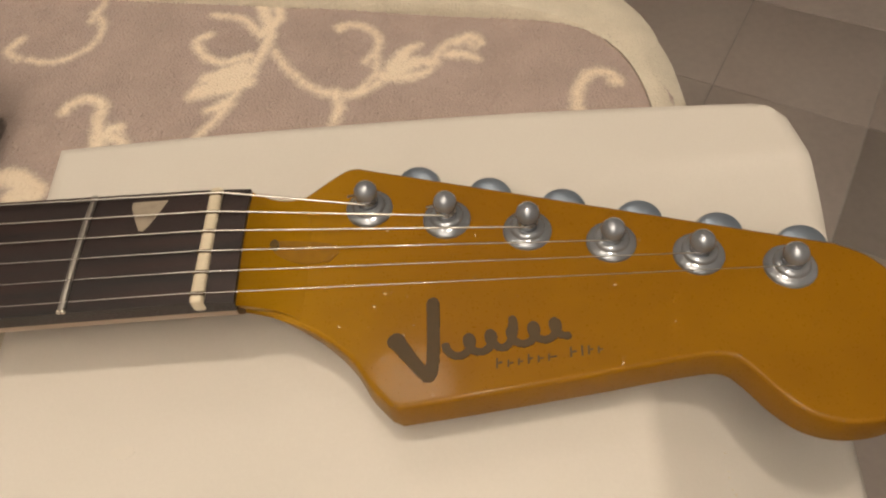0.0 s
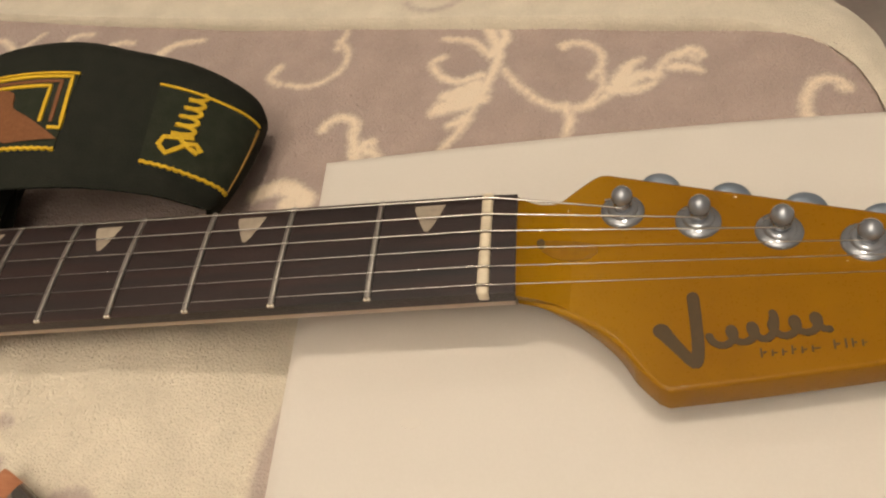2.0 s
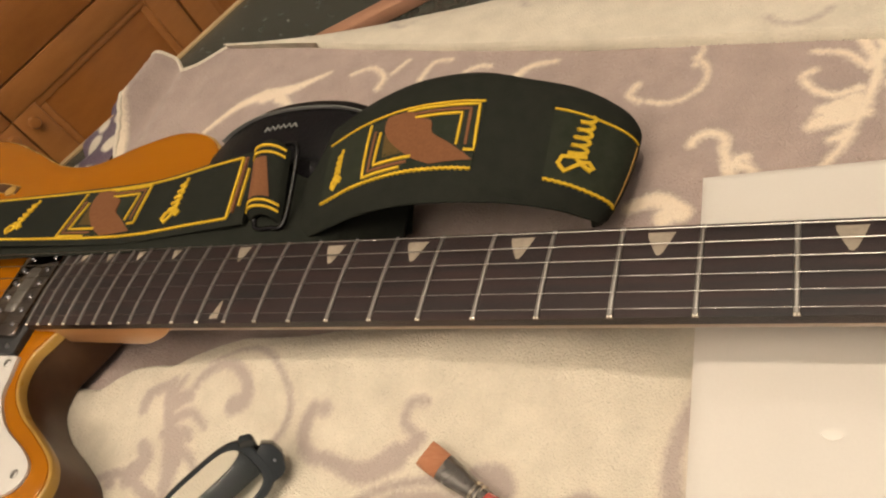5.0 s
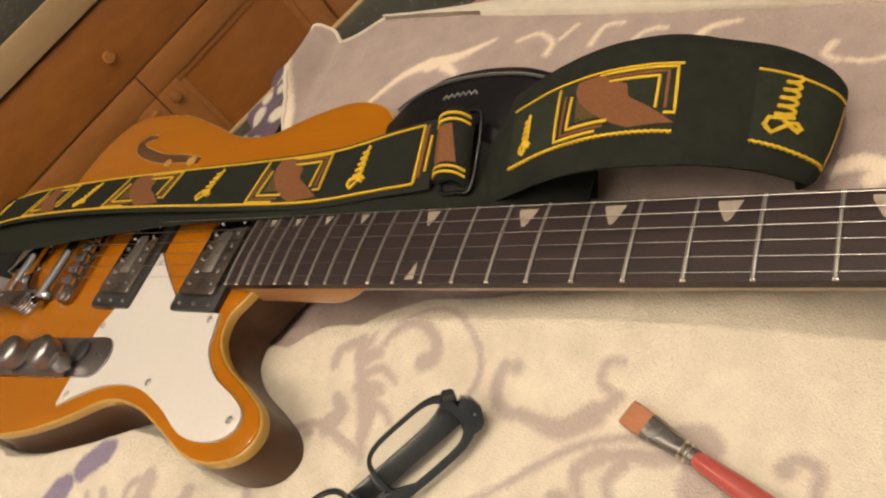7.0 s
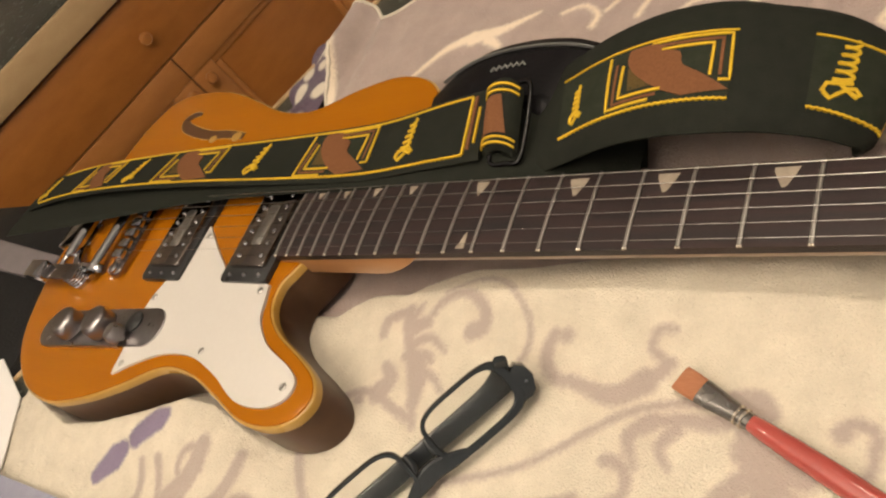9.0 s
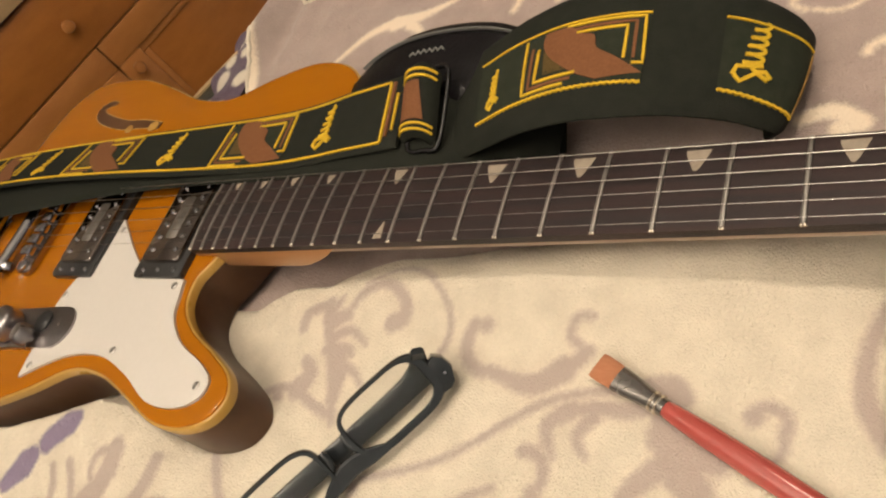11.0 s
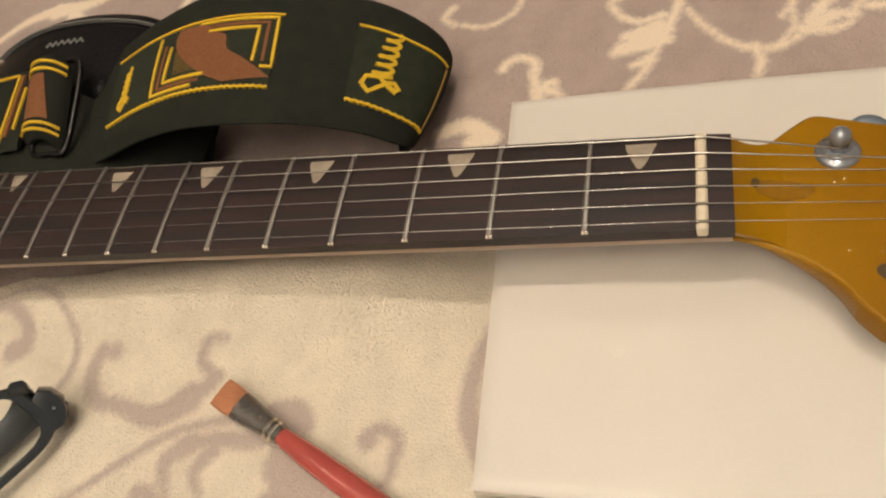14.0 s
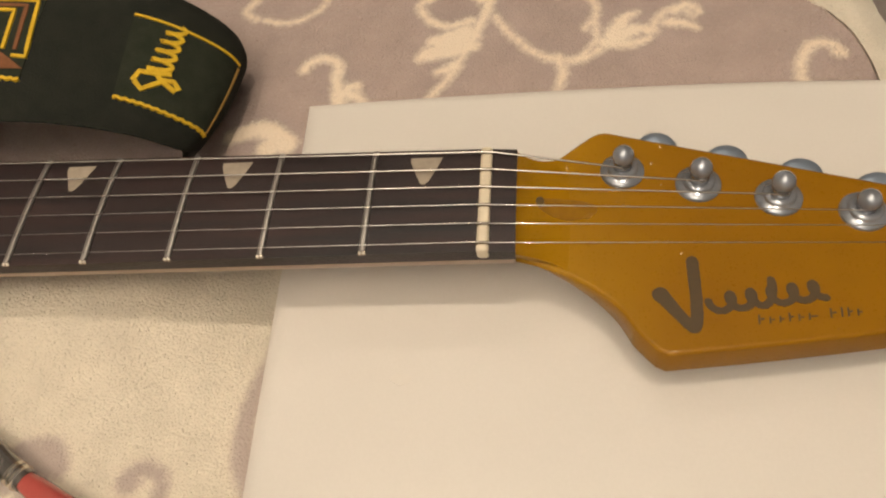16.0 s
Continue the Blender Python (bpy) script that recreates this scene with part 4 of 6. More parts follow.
def build_neck():
    end = -0.468
    xs = [0.0122 + (end - 0.0122) * k / 40 for k in range(41)]
    # cambered fingerboard
    bm = bmesh.new()
    prev = None
    for x in xs:
        w = half_width(min(x, 0))
        row = [bm.verts.new((x, -w, BOARDLOW))]
        for k in range(13):
            y = -w + 2 * w * k / 12
            z = TOPZ - y * y / 0.5
            if x > 0.002:
                z -= 0.0004 + 0.05 * (x - 0.002)
            row.append(bm.verts.new((x, y, z)))
        row.append(bm.verts.new((x, w, BOARDLOW)))
        if prev:
            for a, b, c, d in zip(prev, prev[1:], row[1:], row):
                bm.faces.new((a, b, c, d))
        else:
            bm.faces.new(row)
        prev = row
    bm.faces.new(prev)
    part("fingerboard", bm, M_ROSE, guitar, "dark rosewood fingerboard", angle=30)
    # rounded neck
    bm = bmesh.new()
    prev = None
    for k in range(41):
        x = 0.0115 + (-0.40 - 0.0115) * k / 40
        w = half_width(min(x, 0)) - 0.0003
        deep = 0.0200 + 0.002 * k / 40
        row = [bm.verts.new((x, w * sgn * (1 - t ** 1.9), BOARDLOW - 0.0001 - deep * t)) for sgn, t in [(1, q / 8) for q in range(8)] + [(-1, 1 - q / 8) for q in range(9)]]
        if prev:
            for a, b, c, d in zip(prev, prev[1:], row[1:], row):
                bm.faces.new((a, b, c, d))
        else:
            bm.faces.new(row)
        prev = row
    bm.faces.new(prev)
    part("neck", bm, M_NECKEDGE, guitar, "pale tan wooden neck")
    # square heel running into the body, cut away in a slope towards the neck
    top = BOARDLOW - 0.0002
    side_view = [(-0.47, 0.0388), (-0.384, 0.0388), (-0.378, 0.0396), (-0.366, 0.0450), (-0.356, 0.0505), (-0.347, top), (-0.47, top)]
    bm = plate(side_view, -0.0262, 0.0262, 0.0008, 2)
    for v in bm.verts:
        v.co = Vector((v.co.x, v.co.z, v.co.y))
    part("heel", bm, M_MAPLE, guitar, "orange-tan neck heel")
    # frets
    made = []
    for n in range(1, 23):
        x, w = fret_x(n), half_width(fret_x(n)) - 0.0006
        bm = bmesh.new()
        path = [(x, -w + 2 * w * k / 10, TOPZ - (w * (2 * k / 10 - 1)) ** 2 / 0.5 + 0.0004) for k in range(11)]
        tube(path, 0.00112, 8, bm, 0.8)
        fret = part("fret", bm, M_NICKEL, guitar)
        # two polished beads shape the pair of lamp glints at the fret's end
        bm = bmesh.new()
        for dx in (-0.0006, 0.0007):
            bmesh.ops.create_uvsphere(bm, u_segments=8, v_segments=6, radius=0.00088, matrix=Matrix.Translation((x + dx, -w - 0.0002, path[0][2] - 0.0001)))
        part("fret_end_glints", bm, M_FRETEND, fret)
    # nut with string slots left as a stepped top
    bm = bmesh.new()
    box(bm, (0.0, -0.0213, 0.0578), (0.0040, 0.0208, 0.0633), 0.0012, None, 3)
    nut = part("nut", bm, M_BONE, guitar, "bone nut")
    for y in STRINGS:
        part("string_slot", boxed((-0.0001, y - 0.0006, 0.0626), (0.0041, y + 0.0006, 0.06338), 0.0), M_LOGO, nut, smooth=False)
    # inlays: fins at the bass side, one more at the treble side of the twelfth
    for n in (1, 3, 5, 7, 9, 12, 15, 17, 19, 21):
        a, b = fret_x(n), fret_x(n - 1)
        c, h = (a + b) / 2, 0.0055 if n < 12 else 0.0042 if n == 12 else 0.0031
        w = half_width(c)
        y0 = w - (0.0035 if n < 12 else 0.0022)
        deep = 0.94 if n < 12 else 0.82 if n == 12 else 0.56
        y1 = y0 - 0.0125 * deep
        fin = [(c - h, y0), (c - h * 0.97, y0 - 0.0025 * deep), (c - h * 0.62, y0 - 0.0075 * deep), (c - h * 0.22, y1), (c + h * 0.02, y1 - 0.0003), (c + h * 0.28, y1 + 0.0016 * deep), (c + h * 0.72, y0 - 0.005 * deep), (c + h * 1.02, y0)]
        zz = TOPZ - (w - 0.009) ** 2 / 0.5
        bm = plate(fin[::-1], zz - 0.001, zz + 0.00035, 0.0)
        for v in bm.verts:
            v.co.z = TOPZ - v.co.y ** 2 / 0.5 + (0.00012 if v.co.z > zz else -0.001)
        part("inlay", bm, M_PEARL, guitar)
        if n == 12:
            fin2 = [(c - 0.0024, -0.0230), (c + 0.0022, -0.0124), (c + 0.0031, -0.0124), (c + 0.0038, -0.0228)]
            bm = plate(fin2, zz - 0.001, zz + 0.00035, 0.0)
            for v in bm.verts:
                v.co.z = TOPZ - v.co.y ** 2 / 0.5 + (0.00012 if v.co.z > zz else -0.001)
            part("inlay", bm, M_PEARL, guitar)


build_neck()

HEAD_NEAR = [(0.0105, -0.0160), (0.020, -0.0188), (0.033, -0.0252), (0.043, -0.0335), (0.049, -0.0425), (0.0545, -0.0487)]
HEAD_TIP = [(0.0575, -0.0502), (0.080, -0.0478), (0.110, -0.0440), (0.136, -0.0405)]
HEAD_CURL = [(0.1465, -0.0402), (0.1515, -0.0445), (0.157, -0.0522), (0.164, -0.0585), (0.174, -0.0612), (0.186, -0.0595), (0.197, -0.0525), (0.203, -0.042), (0.203, -0.030), (0.199, -0.019), (0.193, -0.0105), (0.185, -0.0055)]
HEAD_FAR = [(0.047, 0.0360), (0.0425, 0.0372), (0.0385, 0.0362), (0.032, 0.0312), (0.026, 0.0262), (0.019, 0.0225), (0.0105, 0.0212)]


def build_head():
    def sm(pts, n=6):
        return smooth_line([(x, y, 0) for x, y in pts], n)
    line = sm(HEAD_NEAR) + sm(HEAD_TIP[:3], 3)[:-1] + sm(HEAD_TIP[2:] + HEAD_CURL) + sm(HEAD_FAR)
    area = sum(a.x * b.y - b.x * a.y for a, b in zip(line, line[1:] + line[:1]))
    inner = lambda d: inset(line, d * (-1 if area < 0 else 1))
    bm = rings([(inner(0.0006), 0.0368), (line, 0.0374), (line, HEADZ - 0.0011), (inner(0.0003), HEADZ - 0.0004), (inner(0.0010), HEADZ), (inner(0.0016), HEADZ)])
    for v in bm.verts:
        if v.co.z < 0.042 and v.co.x < 0.048:
            k = (0.048 - v.co.x) / 0.0375
            v.co.z += 0.0105 * k
            v.co.y *= 1 - 0.10 * k
    part("headstock", bm, M_GOLD, guitar, "amber metal-flake headstock")
    # ramp from the fingerboard's end
    bm = bmesh.new()
    prev = None
    for k in range(13):
        t = k / 12
        x = 0.0118 + 0.021 * t
        near = -0.0206 + 0.0030 * math.sin(math.pi * min(1.0, t * 0.95)) - 0.0036 * t * t
        far = 0.0209 + 0.0085 * t * t
        z = HEADZ + 0.0002 - 0.0008 * t ** 4 + (0.0606 - HEADZ) * (1 - t) ** 2.2
        row = [bm.verts.new((x, near + 0.0012, max(z - 0.0050, 0.0455)))] + [bm.verts.new((x, near + (far - near) * q / 10, z - 0.0014 * (2 * q / 10 - 1) ** 2 * (1 - t))) for q in range(11)] + [bm.verts.new((x, far, 0.046))]
        if prev:
            for a, b, c, d in zip(prev, prev[1:], row[1:], row):
                bm.faces.new((a, b, c, d))
        else:
            bm.faces.new(row)
        prev = row
    bm.faces.new(prev)
    part("head_ramp", bm, M_GOLD, guitar)
    # truss rod slot as flat ovals, with its yellow glint painted on
    ramp = lambda x: HEADZ + 0.0002 + (0.0606 - HEADZ) * max(0.0, 1 - (x - 0.0118) / 0.021) ** 2.2
    for name, outline, lift, material, words in (("truss_rod_slot", disc(0.0285, 0.0030, 0.0100, 0.0042, 32), 0.00015, M_SLOT, "amber truss rod slot"), ("slot_glint", disc(0.0278, 0.0024, 0.0052, 0.0031, 28), 0.0004, M_GLINT, "yellow glint in the truss rod slot, painted as an oval"), ("slot_end", disc(0.0350, 0.0022, 0.0020, 0.0029), 0.0003, M_SLOT, "dark end of the slot")):
        bm = plate(outline, -0.001, lift)
        for v in bm.verts:
            v.co.z += ramp(v.co.x)
        part(name, bm, material, guitar, words)
    part("slot_hole", plate(disc(0.0196, 0.0034, 0.0014, 0.0018), HEADZ, ramp(0.0184) + 0.0003), M_HOLE, guitar, "dark hole")


build_head()


def flat_stroke(path, width, z0, z1):
    """A flat ribbon with round ends, for decals."""
    bm = bmesh.new()
    p = [Vector((*q[:2], 0)) for q in path]
    n = len(p) - 1
    left, right = [], []
    for i, q in enumerate(p):
        t = (p[min(i + 1, n)] - p[max(i - 1, 0)]).normalized()
        s = Vector((-t.y, t.x, 0))
        w = width(i / n) if callable(width) else width
        left.append(q + s * w)
        right.append(q - s * w)
    lo = [[bm.verts.new((a.x, a.y, z)) for a in side] for side in (left, right) for z in (z0, z1)]
    l0, l1, r0, r1 = lo
    for i in range(n):
        bm.faces.new((l1[i], l1[i + 1], r1[i + 1], r1[i]))
        bm.faces.new((l0[i], l0[i + 1], l1[i + 1], l1[i]))
        bm.faces.new((r0[i], r1[i], r1[i + 1], r0[i + 1]))
    for i in (0, n):
        bm.faces.new((l0[i], l1[i], r1[i], r0[i]))
    return bm


def film_of(strokes, z, cell=0.00022):
    """A thin printed film covering round-ended strokes of (x, y, half-width)."""
    pts = [q for s in strokes for q in s]
    x0, y0 = min(q[0] for q in pts) - 0.004, min(q[1] for q in pts) - 0.004
    nx, ny = int((max(q[0] for q in pts) + 0.004 - x0) / cell), int((max(q[1] for q in pts) + 0.004 - y0) / cell)
    gx, gy = np.meshgrid(x0 + cell * np.arange(nx + 1), y0 + cell * np.arange(ny + 1))
    depth = np.full(gx.shape, -1.0)
    for s in strokes:
        for (ax, ay, aw), (bx, by, bw) in zip(s, s[1:]):
            dx, dy = bx - ax, by - ay
            t = np.clip(((gx - ax) * dx + (gy - ay) * dy) / max(dx * dx + dy * dy, 1e-14), 0, 1)
            depth = np.maximum(depth, aw + (bw - aw) * t - np.hypot(gx - ax - t * dx, gy - ay - t * dy))
    inside = depth > -0.5 * cell
    bm = bmesh.new()
    verts = {}

    def vert(j, i):
        if (j, i) not in verts:
            verts[j, i] = bm.verts.new((gx[j, i], gy[j, i], z - (0.0003 if depth[j, i] < 0 else 0.0)))
        return verts[j, i]

    for j in range(ny):
        for i in range(nx):
            if inside[j, i] and inside[j, i + 1] and inside[j + 1, i] and inside[j + 1, i + 1]:
                bm.faces.new((vert(j, i), vert(j, i + 1), vert(j + 1, i + 1), vert(j + 1, i)))
    return bm


def build_mark():
    """The maker's mark, as plain brown strokes: a hook, a running wave and a row of bars below."""
    z0, z1 = HEADZ - 0.0002, HEADZ + 0.00022
    hook = smooth_line([(0.0671, -0.0178, 0), (0.0671, -0.024, 0), (0.0670, -0.032, 0), (0.0665, -0.0385, 0), (0.0655, -0.0412, 0), (0.0638, -0.0398, 0), (0.0606, -0.0355, 0), (0.0578, -0.0315, 0), (0.0566, -0.0298, 0)], 6)
    fat = lambda line, wide: [(q.x, q.y, wide(k / (len(line) - 1))) for k, q in enumerate(line)]
    part("maker_mark", film_of([fat(hook, lambda t: 0.0019 + 0.0008 * max(0.0, t - 0.7) / 0.3)], z1), M_LOGO, guitar, "dark brown script decal as plain strokes")
    wave_line = []
    for k in range(160):
        t = k / 159
        turn = t * 5.3 * 2 * math.pi - 1.9
        tall = 0.0027 + (0.0018 if 0.40 < t < 0.52 else 0.0)
        wave_line.append((0.0722 + 0.0322 * t + 0.0019 * math.sin(turn), -0.0352 + 0.0046 * t + tall * (1 - math.cos(turn)) - 0.0006, 0.00125))
    part("maker_mark", film_of([wave_line], z1), M_LOGO, guitar, "dark brown script decal as a plain wave")
    x = 0.0840
    for k, (w, h) in enumerate(((0.0022, 1.2), (0.002, 0.8), (0.0018, 0.8), (0.0018, 1.1), (0.002, 0.8), (0.003, 0.8), (0, 0), (0.0022, 1.2), (0.0009, 1.2), (0.0018, 1.1), (0.0018, 0.8))):
        if w:
            y = -0.0400 + (x - 0.084) * 0.10
            tall = 0.0026 * h
            bm = bmesh.new()
            slab(bm, [(x, y), (x + 0.0005, y), (x + 0.0007, y + tall), (x + 0.0002, y + tall)], z0, z1)
            if w > 0.001:
                slab(bm, [(x + 0.0007, y + tall * 0.42), (x + w * 0.85, y + tall * 0.5), (x + w * 0.85, y + tall * 0.66), (x + 0.0007, y + tall * 0.6)], z0, z1)
            part("mark_bar", bm, M_LOGO, guitar)
        x += w + 0.0009 if w else 0.0022


build_mark()

POSTS = [(0.0475 + 0.02455 * k, 0.0190 - 0.00645 * k) for k in range(6)]
GAUGE = [0.00036, 0.00030, 0.00025, 0.00018, 0.00015, 0.00013]


def build_tuners():
    for k, (x, y) in enumerate(POSTS):
        tuner = part("tuner", lathe([(0.0075, HEADZ - 0.0002), (0.0075, HEADZ + 0.0005), (0.0072, HEADZ + 0.0010), (0.0062, HEADZ + 0.0016), (0.0053, HEADZ + 0.0019), (0.0051, HEADZ + 0.0027), (0.0045, HEADZ + 0.0032), (0.0036, HEADZ + 0.0033)], 40, pose(x, y, 0)), M_PEG, guitar, "chrome tuning machine")
        h = 0.0122 if k < 3 else 0.0100
        ball = [(0.0037 * math.cos(a), HEADZ + h - 0.0037 + 0.0037 * math.sin(a)) for a in (radians(q) for q in (-48, -25, 0, 22, 44, 64, 80))]
        part("post", lathe([(0.0033, HEADZ + 0.003), (0.0032, HEADZ + 0.0044), (0.0024, HEADZ + 0.0052), (0.0023, HEADZ + h - 0.0066)] + ball + [(0, HEADZ + h)], 28, pose(x, y, 0)), M_PEG, tuner)
        # string wound round the post, its cut end standing out
        thick = max(GAUGE[k], 0.00022)
        coil = [(x + 0.0029 * math.cos(a), y + 0.0029 * math.sin(a), HEADZ + 0.0049 + (2.2 * thick) * a / (2 * math.pi)) for a in (2 * math.pi * q / 14 - 1.6 for q in range(33 if k < 3 else 24))]
        part("string_winding", tube(coil, thick, 6), M_WIRE, tuner)
        if k < 3:
            part("string_end", tube([(x - 0.0010, y + 0.0004, HEADZ + 0.0074), (x - 0.0058, y - 0.0006, HEADZ + 0.0076)], thick, 6), M_WIRE, tuner)
        # gear case below, worm shaft and oval button beyond the far edge
        ax = math.atan2(0.96, 0.27)
        m = pose(x, y, 0, 0, 0, math.degrees(ax) - 90)
        part("gear_case", boxed((-0.007, -0.008, 0.0265), (0.0105, 0.014, 0.0354), 0.002, m), M_CHROME, tuner)
        far = 0.0345 - 0.298 * (x - 0.0485) - y + 0.0055
        part("shaft", tube([m @ Vector((0.0078, 0.010, 0.0385 - 0.006)), m @ Vector((0.0078, far + 0.004, 0.0385 - 0.006))], 0.0018, 10), M_CHROME, tuner)
        bm = lathe([(0, -0.0030), (0.0050, -0.0029), (0.0072, -0.0018), (0.0078, 0), (0.0072, 0.0018), (0.0050, 0.0029), (0, 0.0030)], 28, None, 0.86)
        bm.transform(m @ pose(0.0078, far + 0.0046, 0.0324, 17, 0, 0))
        part("button", bm, M_BUTTON, tuner, "oval chrome button")


build_tuners()


def build_strings():
    for k, (px, py) in enumerate(POSTS):
        y = STRINGS[k]
        bridge_y = 0.0262 - 0.0105 * k
        pts = [(px - 0.0005, py - 0.0032, HEADZ + (0.0062 if k < 3 else 0.0055)), (0.0046, y, 0.0633), (0.0, y, 0.0637)]
        for q in range(1, 12):
            t = q / 11
            x = -0.662 * t
            pts.append((x, y + (bridge_y - y) * t, 0.0637 + 0.0018 * t + 0.0010 * math.sin(t * 1.6)))
        pts.append((-0.712, bridge_y * 0.98, 0.0590))
        part("string", tube(pts, GAUGE[k], 14), M_WIRE if k < 3 else M_PLAIN, guitar, "wound steel string" if k < 3 else "plain steel string")


build_strings()


def screw(x, y, z, r, parent, material=None):
    part("screw", lathe([(r, z - 0.0006), (r, z + 0.0003), (r * 0.75, z + 0.0009), (r * 0.2, z + 0.0007), (0, z + 0.0005)], 14, pose(x, y, 0)), material or M_CHROME, parent)


def build_guard():
    pts = [(-0.5735, 0.006), (-0.545, -0.018), (-0.520, -0.037), (-0.513, -0.0445), (-0.468, -0.0455), (-0.4645, -0.058), (-0.459, -0.073), (-0.441, -0.089), (-0.414, -0.101), (-0.402, -0.110), (-0.404, -0.121), (-0.420, -0.1285), (-0.446, -0.1275),
           (-0.478, -0.113), (-0.512, -0.103), (-0.545, -0.1045), (-0.572, -0.114), (-0.592, -0.1245), (-0.594, -0.100), (-0.5965, -0.066), (-0.590, -0.046)]
    line = []
    hard = {0, 3, 4, 17, 20}
    seg = []
    n = len(pts)
    for i in range(n):
        seg.append((*pts[i], 0))
        if i in hard and len(seg) > 1 or i == n - 1:
            line += smooth_line(seg, 6)[:-1]
            seg = [(*pts[i], 0)]
    line.append(Vector((*pts[-1], 0)))
    clean = [line[0]]
    for q in line[1:]:
        if (q - clean[-1]).length > 1e-4:
            clean.append(q)
    g = part("pickguard", plate(clean, BODYZ - 0.0005, BODYZ + 0.0022, 0.0006, 2), M_GUARD, guitar, "white plastic pickguard")
    for x, y in ((-0.5655, -0.0045), (-0.474, -0.0505), (-0.4095, -0.1140), (-0.502, -0.0985), (-0.586, -0.1155), (-0.5920, -0.0600)):
        screw(x, y, BODYZ + 0.0022, 0.0026, g, M_SCREW)


build_guard()


def build_pickup(x0, x1):
    ring = part("pickup_ring", plate(round_rect(x0 - 0.006, -0.0455, x1 + 0.006, 0.0455, 0.003), BODYZ - 0.001, BODYZ + 0.0045, 0.0010, 2), M_BLACK, guitar, "black plastic pickup ring")
    cover = part("pickup_cover", plate(round_rect(x0, -0.0345, x1, 0.0345, 0.003), BODYZ + 0.002, BODYZ + 0.0078, 0.0012, 2), M_DARKCHROME, guitar, "chrome pickup cover with twelve pole screws")
    xm = (x0 + x1) / 2
    part("center_bar", plate(round_rect(xm - 0.0055, -0.017, xm + 0.0055, 0.017, 0.002), BODYZ + 0.0065, BODYZ + 0.0083, 0.0004, 2), M_NICKEL, cover)
    for k in range(6):
        y = -0.026 + 0.0104 * k
        for x in (x0 + 0.0065, x1 - 0.0065):
            screw(x, y, BODYZ + 0.0079, 0.0020, cover)
    for y in (-0.040, 0.040):
        for x in (x0 + 0.003, xm, x1 - 0.003):
            screw(x, y, BODYZ + 0.0045, 0.0018, ring)


build_pickup(-0.5150, -0.4775)
build_pickup(-0.6165, -0.5785)


def build_bridge():
    b = part("bridge", plate(round_rect(-0.6745, -0.044, -0.6565, 0.044, 0.006), BODYZ + 0.001, BODYZ + 0.0062, 0.0012, 2), M_DARKCHROME, guitar, "chrome roller bridge")
    for k in range(6):
        y = 0.0262 - 0.0105 * k
        part("saddle", boxed((-0.671, y - 0.004, BODYZ + 0.006), (-0.659, y + 0.004, BODYZ + 0.0128), 0.001), M_CHROME, b)
        screw(-0.6765, y, BODYZ + 0.0045, 0.0016, b)
    for y in (-0.0385, 0.0385):
        part("stud", lathe([(0.005, BODYZ), (0.005, BODYZ + 0.0085), (0.0035, BODYZ + 0.0095), (0, BODYZ + 0.0093)], 18, pose(-0.6655, y, 0)), M_CHROME, b)
    t = part("tailpiece", plate(round_rect(-0.795, -0.013, -0.742, 0.013, 0.004), BODYZ - 0.0003, BODYZ + 0.0035, 0.001, 2), M_CHROME, guitar, "chrome vibrato tailpiece with two rollers")
    for s in (-1, 1):
        arm = smooth_line([(-0.750, s * 0.010, BODYZ + 0.004), (-0.738, s * 0.026, BODYZ + 0.0065), (-0.722, s * 0.0375, BODYZ + 0.009), (-0.696, s * 0.0385, BODYZ + 0.009), (-0.690, s * 0.0375, BODYZ + 0.004)], 6)
        part("side_arm", tube(arm, 0.0042, 10, None, 0.8), M_CHROME, t)
    part("roller", tube([(-0.696, -0.043, BODYZ + 0.008), (-0.696, 0.037, BODYZ + 0.008)], 0.0050, 18), M_CHROME, t)
    part("roller", tube([(-0.746, -0.028, BODYZ + 0.010), (-0.746, 0.030, BODYZ + 0.010)], 0.0054, 18), M_CHROME, t)
    coil = [(-0.716 + 0.0088 * math.cos(a), -0.047 + 0.0088 * math.sin(a), BODYZ + 0.002 + 0.0004 * a) for a in (2 * math.pi * q / 14 for q in range(70))]
    part("spring", tube(coil, 0.0012, 6), M_CHROME, t)
    part("spring_cup", lathe([(0.0095, BODYZ), (0.0095, BODYZ + 0.003), (0.007, BODYZ + 0.004), (0, BODYZ + 0.004)], 20, pose(-0.716, -0.047, 0)), M_CHROME, t)
    part("arm_bracket", boxed((-0.776, -0.055, BODYZ + 0.0135), (-0.705, -0.040, BODYZ + 0.0165), 0.0012), M_DARKCHROME, t)
    part("arm_socket", boxed((-0.782, -0.057, BODYZ + 0.010), (-0.756, -0.039, BODYZ + 0.0225), 0.0025), M_CHROME, t)
    part("tail_frame", tube(smooth_line([(-0.762, 0.030, BODYZ + 0.006), (-0.760, -0.030, BODYZ + 0.006), (-0.752, -0.038, BODYZ + 0.006), (-0.694, -0.047, BODYZ + 0.006)], 8), 0.0028, 10), M_CHROME, t)
    part("end_plate", boxed((-0.7995, -0.013, 0.020), (-0.7965, 0.013, BODYZ + 0.003), 0.001), M_CHROME, t)
    part("strap_button", lathe([(0.007, 0), (0.0035, 0.003), (0.0035, 0.009), (0.0075, 0.012), (0.0065, 0.0135), (0, 0.014)], 20, pose(-0.799, -0.012, 0.034, 0, -90, 0)), M_CHROME, t)


build_bridge()


